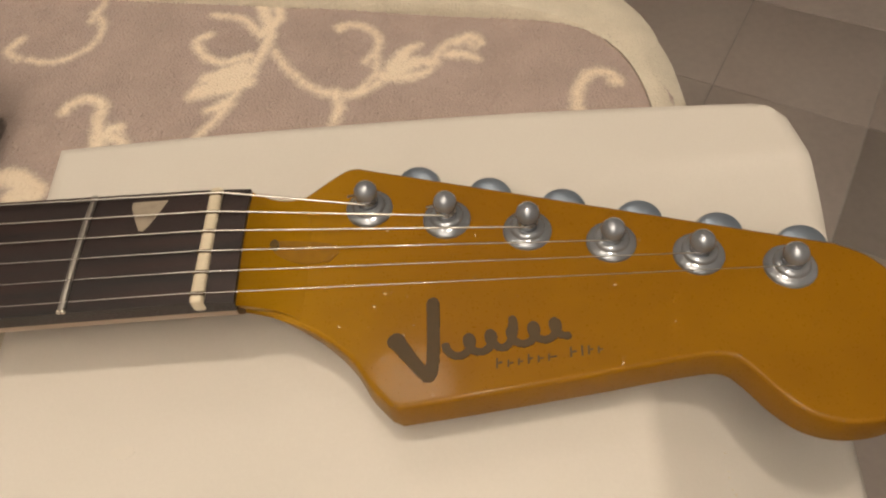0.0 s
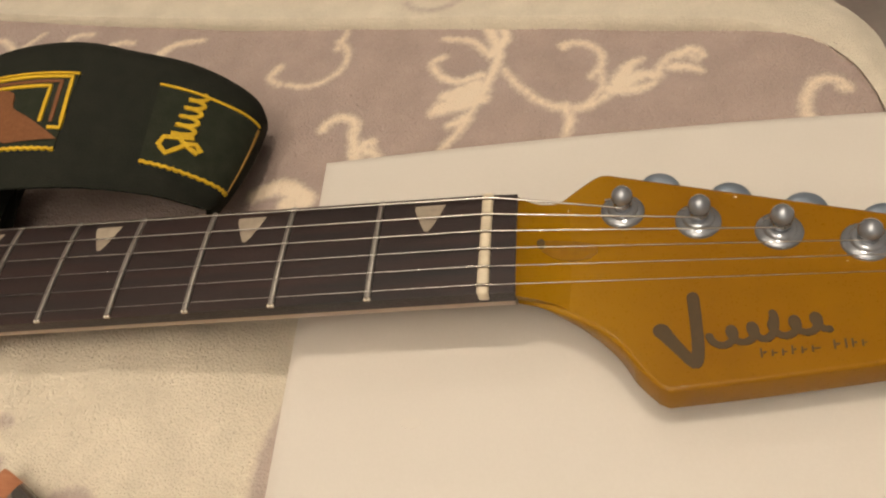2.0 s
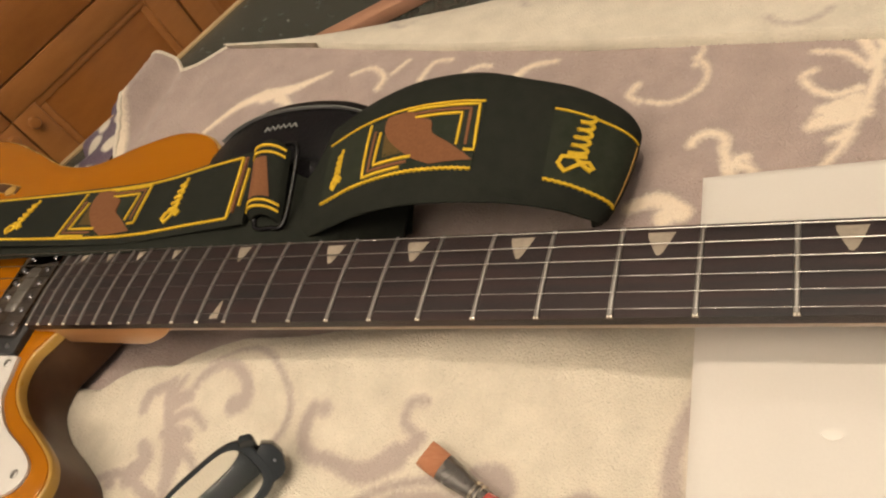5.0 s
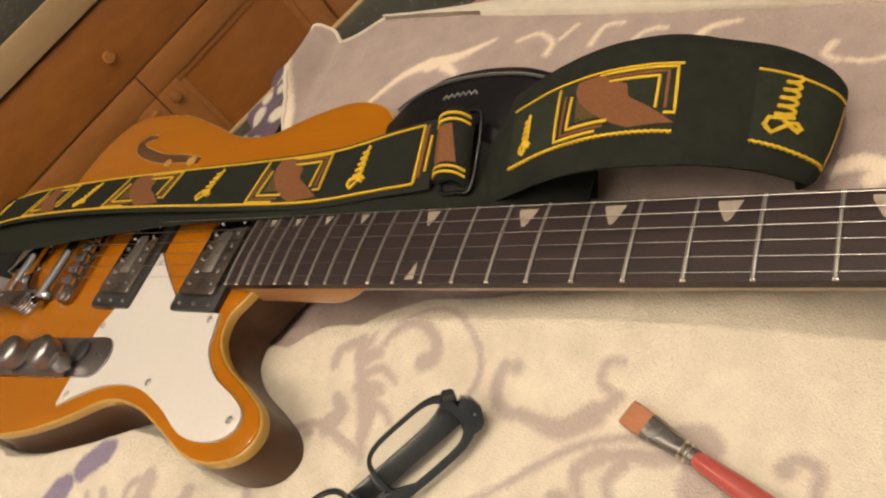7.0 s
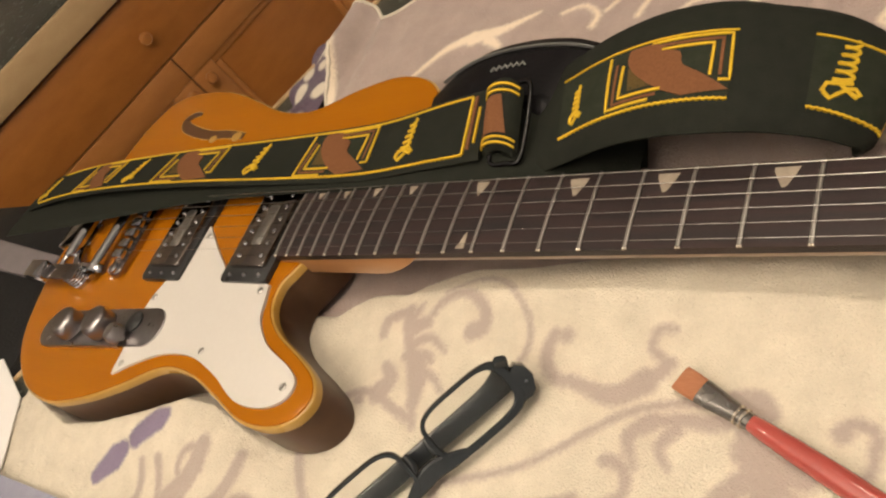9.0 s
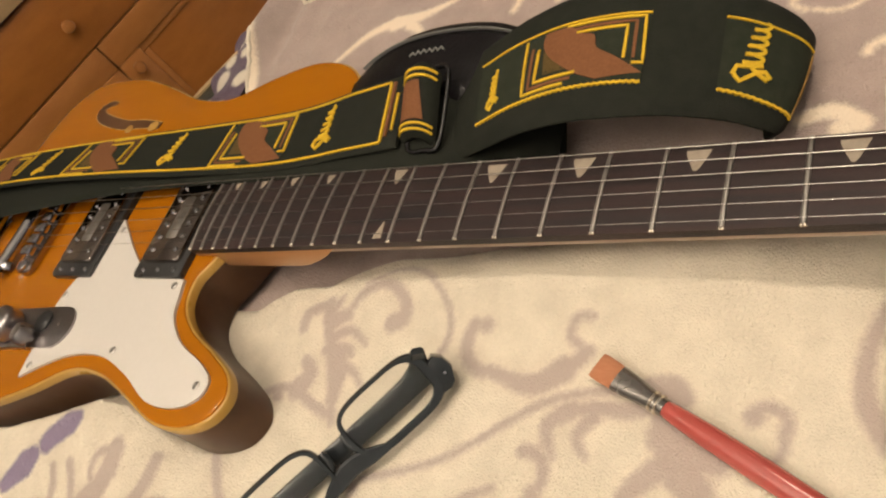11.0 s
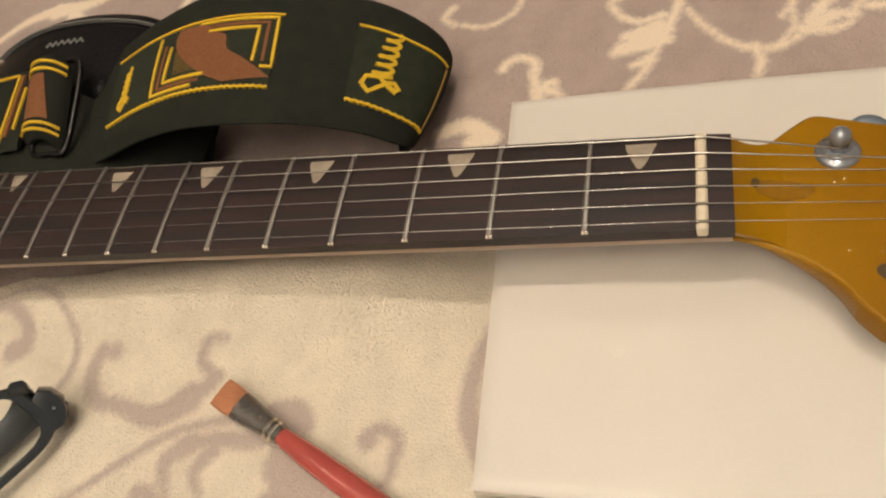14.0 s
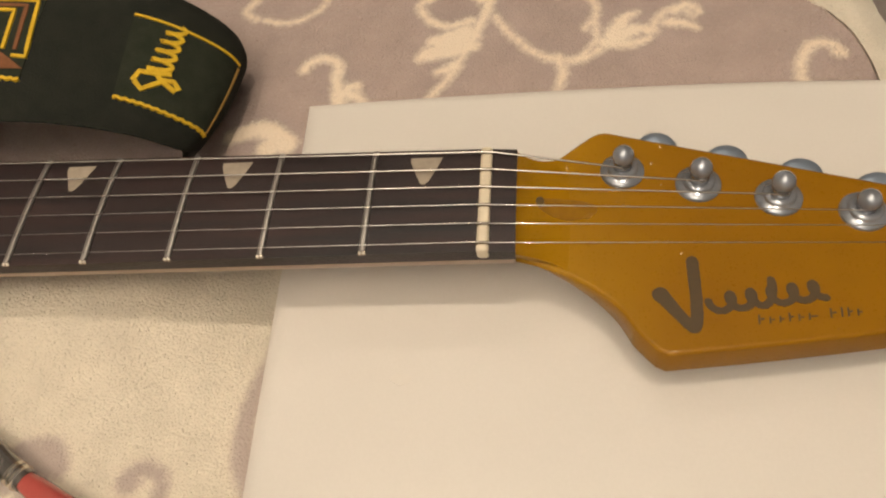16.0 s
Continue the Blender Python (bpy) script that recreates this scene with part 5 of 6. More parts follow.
def build_controls():
    m = pose(-0.643, -0.0905, 0, 0, 0, 4)
    bm = plate(round_rect(-0.083, -0.0160, 0.083, 0.0160, 0.0158, 8), BODYZ - 0.0004, BODYZ + 0.0034, 0.0006, 2)
    bm.transform(m)
    plate_ob = part("control_plate", bm, M_SATIN, guitar, "chrome control plate")
    for x in (-0.034, 0.011):
        prof = [(0.0126, BODYZ + 0.0045), (0.0128, BODYZ + 0.0052), (0.0124, BODYZ + 0.0140), (0.0118, BODYZ + 0.0165), (0.0098, BODYZ + 0.0180), (0.0060, BODYZ + 0.0186), (0, BODYZ + 0.0188)]
        part("knob", lathe(prof, 32, m @ pose(x, 0, 0)), M_SATIN, plate_ob, "domed chrome knob")
    bm = bmesh.new()
    box(bm, (0.020, -0.0012, BODYZ + 0.001), (0.052, 0.0012, BODYZ + 0.0022), 0.0003)
    bm.transform(m)
    part("switch_slot", bm, M_BLACK, plate_ob)
    part("switch_tip", lathe([(0.0030, BODYZ), (0.0030, BODYZ + 0.006), (0.0078, BODYZ + 0.0075), (0.0080, BODYZ + 0.013), (0.0062, BODYZ + 0.0165), (0, BODYZ + 0.0172)], 24, m @ pose(0.050, -0.009, 0, 0, -8, 0)), M_SATIN, plate_ob)
    part("switch_tip", lathe([(0.0085, BODYZ + 0.0016), (0.0085, BODYZ + 0.0050), (0.006, BODYZ + 0.0062), (0, BODYZ + 0.0062)], 24, m @ pose(0.047, 0.0045, 0)), M_BLACK, plate_ob)
    for x in (-0.078, 0.074):
        p = m @ Vector((x, 0, 0))
        screw(p.x, p.y, BODYZ + 0.0016, 0.0022, plate_ob)


build_controls()


def build_fhole():
    """The S-shaped sound hole with its cream edge."""
    line = smooth_line([(-0.694, 0.1400, 0), (-0.705, 0.1402, 0), (-0.7140, 0.1350, 0), (-0.708, 0.1265, 0), (-0.690, 0.1185, 0), (-0.660, 0.1100, 0), (-0.630, 0.1070, 0), (-0.604, 0.1020, 0)], 7)
    wide = lambda t: 0.0032 + 0.0022 * math.sin(t * math.pi) - 0.002 * (1 - t) ** 6
    part("sound_hole_edge", flat_stroke(line, lambda t: wide(t) + 0.0009, BODYZ - 0.001, BODYZ + 0.0003), M_BIND, guitar, "cream edge of the sound hole")
    part("sound_hole", flat_stroke([(q.x + 0.0004, q.y - 0.0003) for q in line], wide, BODYZ - 0.001, BODYZ + 0.0006), M_SIDE, guitar, "dark f-shaped sound hole")
    for x, y, r in ((-0.648, 0.1035, 0.0050), (-0.613, 0.1020, 0.0062)):
        part("sound_hole_edge", plate(disc(x, y, r, r * 0.8), BODYZ - 0.001, BODYZ + 0.0008), M_BIND, guitar)


build_fhole()

# ---------------------------------------------------------------- strap
class Band:
    """A strap's surface: u along its length in metres, v across it, h above its face."""

    def __init__(self, stations):
        # station: x, y, z of the centre line, tilt in degrees about the length (far edge up), half-width
        pts = smooth_line([(a, b, c) for a, b, c, _, _ in stations], 10)
        ex = smooth_line([(d, e, 0) for _, _, _, d, e in stations], 10)
        self.p, self.e = pts, ex
        self.s = [0.0]
        for a, b in zip(pts, pts[1:]):
            self.s.append(self.s[-1] + (b - a).length)
        self.length = self.s[-1]

    def at(self, u, v, h=0.0):
        i = min(max(int(np.searchsorted(self.s, u)) - 1, 0), len(self.p) - 2)
        t = (u - self.s[i]) / (self.s[i + 1] - self.s[i])
        c = self.p[i].lerp(self.p[i + 1], t)
        tilt = radians(self.e[i].lerp(self.e[i + 1], t).x)
        a, b = self.p[max(i - 1, 0)], self.p[min(i + 2, len(self.p) - 1)]
        along = (b - a).normalized()
        side = Vector((0, 1, 0)) - along * along.y
        side.normalize()
        up = along.cross(side)
        across = side * math.cos(tilt) + up * math.sin(tilt)
        nor = up * math.cos(tilt) - side * math.sin(tilt)
        return c + across * v + nor * h

    def half(self, u):
        i = min(max(int(np.searchsorted(self.s, u)) - 1, 0), len(self.p) - 2)
        return self.e[i].y

    def cloth(self, thick, n=160, m=14, crown=0.0, u0=0.0, u1=None):
        """The band itself as a solid with rounded edges."""
        u1 = u1 or self.length
        bm = bmesh.new()
        prev = None
        first = None
        for i in range(n + 1):
            u = u0 + (u1 - u0) * i / n
            w = self.half(u)
            ring = []
            for k in range(m + 1):
                q = -1 + 2 * k / m
                ring.append(bm.verts.new(self.at(u, q * w, crown * (1 - q * q) - thick * 0.4 * max(0.0, abs(q) - 0.93) / 0.07)))
            for k in range(m, -1, -1):
                q = -1 + 2 * k / m
                ring.append(bm.verts.new(self.at(u, q * w, crown * (1 - q * q) - thick + thick * 0.4 * max(0.0, abs(q) - 0.93) / 0.07)))
            if prev:
                for k in range(len(ring)):
                    bm.faces.new((prev[k], prev[(k + 1) % len(ring)], ring[(k + 1) % len(ring)], ring[k]))
            else:
                bm.faces.new(ring)
            prev = ring
        bm.faces.new(prev)
        return bm

    def patch(self, corners, h0=-0.0004, h1=0.0006, n=10, crown=0.0):
        """A raised woven patch from four (u, v) corners in order."""
        bm = bmesh.new()
        (a, b, c, d) = [Vector((*q, 0)) for q in corners]
        g = {}
        for i in range(n + 1):
            for j in range(4):
                q = a.lerp(b, i / n).lerp(d.lerp(c, i / n), j / 3)
                cr = crown * (1 - (q.y / self.half(q.x)) ** 2)
                for lev, h in ((0, h0), (1, h1)):
                    g[i, j, lev] = bm.verts.new(self.at(q.x, q.y, h + cr))
        for i in range(n):
            for j in range(3):
                bm.faces.new((g[i, j, 1], g[i + 1, j, 1], g[i + 1, j + 1, 1], g[i, j + 1, 1]))
        for i in range(n):
            bm.faces.new((g[i, 0, 0], g[i + 1, 0, 0], g[i + 1, 0, 1], g[i, 0, 1]))
            bm.faces.new((g[i, 3, 0], g[i, 3, 1], g[i + 1, 3, 1], g[i + 1, 3, 0]))
        for i in (0, n):
            for j in range(3):
                bm.faces.new((g[i, j, 0], g[i, j, 1], g[i, j + 1, 1], g[i, j + 1, 0]))
        return bm

    def strip(self, one, two, h0=-0.0003, h1=0.0008, crown=0.0):
        """A raised woven shape between two chains of (u, v) points."""
        bm = bmesh.new()
        rows = []
        for (a, b), (c, d) in [((one[k], one[k + 1]), (two[k], two[k + 1])) for k in range(len(one) - 1)]:
            for q in range(2):
                s, e = Vector(a).lerp(Vector(b), q / 2), Vector(c).lerp(Vector(d), q / 2)
                rows.append((s, e))
        rows.append((Vector(one[-1]), Vector(two[-1])))
        grid = []
        for s, e in rows:
            row = []
            for k, h in [(0, h0)] + [(j / 6, h1) for j in range(7)] + [(1, h0)]:
                p = s.lerp(e, k)
                row.append(bm.verts.new(self.at(p.x, p.y, h + crown * (1 - (p.y / self.half(p.x)) ** 2))))
            grid.append(row)
        for a, b in zip(grid, grid[1:]):
            for k in range(8):
                bm.faces.new((a[k], a[k + 1], b[k + 1], b[k]))
        return bm

    def line(self, path, w, h0=-0.0003, h1=0.0010, crown=0.0):
        """A raised thread line along (u, v) points."""
        bm = bmesh.new()
        p = [Vector((*q, 0)) for q in path]
        fine = [p[0]]
        for a, b in zip(p, p[1:]):
            k = max(1, int((b - a).length / 0.003))
            fine += [a.lerp(b, i / k) for i in range(1, k + 1)]
        n = len(fine) - 1
        prev = None
        for i, q in enumerate(fine):
            t = (fine[min(i + 1, n)] - fine[max(i - 1, 0)]).normalized()
            s = Vector((-t.y, t.x, 0)) * (w(i / n) if callable(w) else w)
            row = []
            for f, h in ((-1, h0), (-0.7, h1), (0.7, h1), (1, h0)):
                r = q + s * f
                row.append(bm.verts.new(self.at(r.x, r.y, h + crown * (1 - (r.y / self.half(r.x)) ** 2))))
            if prev:
                for k in range(3):
                    bm.faces.new((prev[k], prev[k + 1], row[k + 1], row[k]))
            else:
                bm.faces.new(row)
            prev = row
        bm.faces.new(prev)
        return bm


class Roll(Band):
    """A band bent round a straight bar that leans by the first station's tilt."""

    def at(self, u, v, h=0.0):
        i = min(max(int(np.searchsorted(self.s, u)) - 1, 0), len(self.p) - 2)
        t = (u - self.s[i]) / (self.s[i + 1] - self.s[i])
        tilt = radians(self.e[0].x)
        across = Vector((0, math.cos(tilt), math.sin(tilt)))
        nor = (self.p[min(i + 2, len(self.p) - 1)] - self.p[max(i - 1, 0)]).cross(across).normalized()
        return self.p[i].lerp(self.p[i + 1], t) + across * v + nor * h


def motif(band, parent, u0, u1, v0, v1, crown=0.0, flip=False):
    """The framed woven emblem: yellow frames, an olive field and a brown slanted figure."""
    U = lambda a: u0 + (u1 - u0) * a
    V = lambda b: v0 + (v1 - v0) * b
    W = 0.00095
    add = lambda n, bm, mt: part(n, bm, mt, parent)
    slant = -0.04
    P = lambda a, b: (U(a + slant * (1 - b) * -1 + slant * 0.5), V(b))
    add("emblem_field", band.patch([P(0.02, 0.04), P(0.98, 0.04), P(0.98, 0.96), P(0.02, 0.96)], -0.0004, 0.00025, 10, crown), M_WEAVE)
    for path in ([P(0.42, 0.99), P(1.0, 0.99), P(1.0, 0.22), P(0.92, 0.22)], [P(0.40, 0.02), P(0.02, 0.02), P(0.06, 0.97)], [P(0.50, 0.84), P(0.88, 0.84), P(0.86, 0.30)], [P(0.50, 0.17), P(0.14, 0.17), P(0.18, 0.74)]):
        add("yellow_frame", band.line(path, W, -0.0003, 0.0010, crown), M_THREAD)
    for path in ([P(0.46, 0.915), P(0.94, 0.915), P(0.93, 0.3)], [P(0.46, 0.095), P(0.08, 0.095), P(0.12, 0.8)]):
        add("brown_frame", band.line(path, W * 1.1, -0.0003, 0.0007, crown), M_BROWNT)
    add("olive_field", band.patch([P(0.22, 0.26), P(0.52, 0.26), P(0.36, 0.66), P(0.22, 0.66)], -0.0003, 0.0004, 6, crown), M_OLIVE)
    # the slanted figure: narrow head, wide foot
    near_rail = [P(0.24, 0.985), P(0.22, 0.80), P(0.26, 0.58), P(0.36, 0.36), P(0.50, 0.14), P(0.66, 0.0)]
    far_rail = [P(0.46, 0.985), P(0.52, 0.84), P(0.64, 0.74), P(0.66, 0.52), P(0.78, 0.36), P(1.0, 0.06)]
    near_rail, far_rail = [[(q.x, q.y) for q in smooth_line([(*e, 0) for e in rail], 3)] for rail in (near_rail, far_rail)]
    add("brown_figure", band.strip(near_rail, far_rail, -0.0003, 0.0009, crown), M_BROWNT)


def script(band, parent, u, v0, v1, crown=0.0, wide=0.0125):
    """A running line of yellow stitching across the strap, as plain strokes."""
    pts = []
    n = 90
    for k in range(n + 1):
        t = k / n
        v = v0 + (v1 - v0) * (0.30 + 0.70 * t)
        amp = wide * (0.27 - 0.09 * t)
        pts.append((u - wide * 0.05 - amp * math.sin(t * 31) + 0.12 * wide * t, v + 0.0012 * math.cos(t * 31 + 0.6)))
    part("yellow_script", band.line(pts, 0.0011, -0.0003, 0.0010, crown), M_THREAD, parent)
    h = v1 - v0
    for path in ([(-0.50, 0.10), (-0.30, 0.02), (0.10, 0.20), (0.45, 0.14)], [(-0.55, 0.10), (-0.45, 0.24), (-0.10, 0.28), (0.25, 0.34)], [(-0.20, 0.34), (0.05, 0.22), (0.35, 0.26), (0.52, 0.18)]):
        part("yellow_script", band.line([(u + a * wide, v0 + b * h) for a, b in path], 0.0013, -0.0003, 0.0010, crown), M_THREAD, parent)


def twist(band, parent, u0, u1, v, crown=0.0, w=0.0008):
    """A twisted border cord."""
    n = int((u1 - u0) / 0.0016)
    pts = [(u0 + (u1 - u0) * k / n, v + (0.0003 if k % 2 else -0.0003)) for k in range(n + 1)]
    part("border_cord", band.line(pts, w, -0.0003, 0.0011, crown), M_THREAD, parent)


def strap():
    st = thing("guitar_strap", (-0.30, 0.06, 0.02), "black guitar strap with yellow and brown woven emblems", "strap")
    inv = pose(0.30, -0.06, -0.02)
    # narrow webbing over the guitar's body
    low = Band([(-0.875, 0.046, 0.068, -10, 0.026), (-0.80, 0.0525, 0.072, -13, 0.026), (-0.70, 0.0550, 0.073, -14, 0.026), (-0.60, 0.0565, 0.070, -11, 0.026), (-0.50, 0.0565, 0.0660, -5, 0.026), (-0.42, 0.056, 0.0655, 0, 0.026), (-0.36, 0.060, 0.0690, 6, 0.026), (-0.325, 0.063, 0.070, 8, 0.026)])
    part("webbing", low.cloth(0.003), M_WEB, st, "narrow black webbing")
    under = Band([(-0.885, 0.016, 0.0690, -5, 0.026), (-0.76, 0.0245, 0.0700, -5, 0.026), (-0.696, 0.0310, 0.0700, -5, 0.026), (-0.64, 0.0385, 0.0685, -4, 0.026), (-0.579, 0.0465, 0.0655, -3, 0.026), (-0.50, 0.0500, 0.0635, -2, 0.026), (-0.42, 0.0500, 0.0632, 0, 0.026), (-0.36, 0.0520, 0.0640, 4, 0.026), (-0.31, 0.0540, 0.0610, 6, 0.027), (-0.27, 0.0590, 0.0520, 6, 0.026), (-0.235, 0.0680, 0.0350, 10, 0.016)])
    # past x -0.31 the band also stands in for shadow under the pad
    part("lower_webbing", under.cloth(0.0025, 130), M_WEB, st, "second layer of plain black webbing, its end filling the pad's shadow")
    L = low.length
    twist(low, st, 0.02, L - 0.012, -0.0215)
    part("border_cord", low.line([(0.02 + (L - 0.032) * k / 60, 0.0215) for k in range(61)], 0.0007), M_THREAD, st)
    x_of = lambda x: float(np.interp(x, [q.x for q in low.p], low.s))
    for a, b in ((-0.790, -0.735), (-0.660, -0.585), (-0.487, -0.418)):
        motif(low, st, x_of(a), x_of(b), -0.0205, 0.0205)
    for x in (-0.700, -0.537, -0.385, -0.86):
        script(low, st, x_of(x), -0.016, 0.016)
    part("yellow_frame", low.line([(L - 0.012, -0.021), (L - 0.012, 0.021)], 0.0010), M_THREAD, st)
    part("brown_frame", low.line([(L - 0.009, -0.018), (L - 0.009, 0.021)], 0.0012), M_BROWNT, st)
    part("yellow_frame", low.line([(L - 0.005, -0.014), (L - 0.005, 0.012)], 0.0009), M_THREAD, st)
    # buckle with the webbing looped over it
    loop = Roll([(-0.3250, 0.0625, 0.0680, 22, 0.0225), (-0.3225, 0.0625, 0.0730, 22, 0.0225), (-0.3180, 0.0625, 0.0766, 23, 0.0225), (-0.3120, 0.0625, 0.0778, 23, 0.0225), (-0.3060, 0.0625, 0.0764, 23, 0.0225), (-0.3020, 0.0625, 0.0725, 22, 0.0225), (-0.3000, 0.0625, 0.0680, 21, 0.0225)])
    part("webbing_loop", loop.cloth(0.0085, 40), M_WEB, st, "webbing looped through the slider")
    for v in (0.0175, 0.0135, -0.0150, -0.0185):
        part("yellow_frame", loop.line([(loop.length * k / 20, v) for k in range(2, 19)], 0.0009), M_THREAD, st)
    part("brown_figure", loop.patch([(loop.length * 0.20, -0.0125), (loop.length * 0.72, -0.0125), (loop.length * 0.58, 0.0108), (loop.length * 0.10, 0.0108)], -0.0003, 0.0005), M_BROWNT, st)
    ring = smooth_line([(-0.318, 0.0395, 0.0605), (-0.306, 0.0375, 0.0600), (-0.297, 0.0395, 0.0605), (-0.2945, 0.060, 0.0685), (-0.2955, 0.082, 0.0770), (-0.306, 0.0845, 0.0770), (-0.316, 0.083, 0.0750), (-0.3180, 0.062, 0.0670)], 6, True)
    part("slider", tube(ring + ring[:1], 0.0015, 12), M_LEATHER, st, "black plastic slider buckle")
    # wide padded part standing in an arch on the towel
    pad = Band([(-0.315, 0.068, 0.048, 8, 0.034), (-0.295, 0.069, 0.057, 9, 0.035), (-0.272, 0.070, 0.0665, 10, 0.036), (-0.245, 0.071, 0.0765, 10, 0.037), (-0.215, 0.0715, 0.0825, 10, 0.038), (-0.185, 0.072, 0.0815, 10, 0.038), (-0.160, 0.072, 0.0750, 10, 0.0355), (-0.138, 0.073, 0.0650, 11, 0.034), (-0.1235, 0.0735, 0.0535, 11, 0.0325), (-0.1165, 0.0745, 0.0430, 11, 0.0305), (-0.1175, 0.0750, 0.0335, 10, 0.0290), (-0.1235, 0.0755, 0.0265, 10, 0.0280)])
    C = 0.0025
    part("pad", pad.cloth(0.006, 120, 16, C), M_WEB, st, "wide black padded strap end")
    tip = int(np.argmax([q.x for q in pad.p]))
    xu = lambda x: float(np.interp(x, [q.x for q in pad.p[:tip + 1]], pad.s[:tip + 1]))
    v0, v1 = -0.0205, 0.0150
    for a, b in ((-0.274, -0.176), (-0.1445, -0.1125)):
        part("woven_panel", pad.patch([(xu(a), v0 - 0.002), (xu(b), v0 - 0.002), (xu(b), v1 + 0.002), (xu(a), v1 + 0.002)], -0.0005, 0.0004, 24, C), M_WEAVE, st, "dark green woven panel")
        twist(pad, st, xu(a), xu(b), v0 - 0.0015, C)
        part("border_cord", pad.line([(xu(a) + (xu(b) - xu(a)) * k / 20, v1 + 0.0015) for k in range(21)], 0.0007, -0.0003, 0.0011, C), M_THREAD, st)
    part("yellow_frame", pad.line([(xu(-0.1125), v0), (xu(-0.1125), v1)], 0.0005, -0.0003, 0.0008, C), M_OCHRE, st)
    motif(pad, st, xu(-0.243), xu(-0.177), v0 + 0.001, v1, C)
    script(pad, st, xu(-0.262), v0 + 0.003, v0 + 0.026, C, 0.008)
    script(pad, st, xu(-0.1320), v0 + 0.004, v1 + 0.001, C, 0.0165)
    # glossy leather end tab curling behind the slider
    tab = Band([(-0.392, 0.096, 0.050, 14, 0.018), (-0.370, 0.100, 0.058, 14, 0.023), (-0.345, 0.102, 0.064, 14, 0.026), (-0.315, 0.101, 0.067, 12, 0.027), (-0.285, 0.098, 0.066, 10, 0.027), (-0.265, 0.095, 0.060, 10, 0.026)])
    part("leather_tab", tab.cloth(0.004, 60, 12, 0.003), M_LEATHER, st, "glossy black leather end tab")
    part("stitch_line", tab.line([(0.012 + (tab.length - 0.02) * k / 30, 0.020) for k in range(31)], 0.0005, -0.0002, 0.0022, 0.003), M_GREYT, st)
    part("stamp", tab.line([(tab.length * 0.44 + 0.0022 * k, 0.0075 + (0.0013 if k % 2 else -0.0013)) for k in range(13)], 0.0007, -0.0003, 0.0008, 0.003), M_GREYT, st, "grey stamped mark as plain strokes")
    side = Band([(-0.34, 0.050, 0.046, 2, 0.030), (-0.30, 0.052, 0.048, 2, 0.032), (-0.26, 0.054, 0.046, 0, 0.032), (-0.235, 0.056, 0.036, 0, 0.030)])
    part("under_layer", side.cloth(0.012, 40, 10, 0.002), M_WEB, st, "folded black webbing beneath")
    for ob in list(bpy.data.objects):
        if ob.parent == st:
            ob.data.transform(inv)


strap()


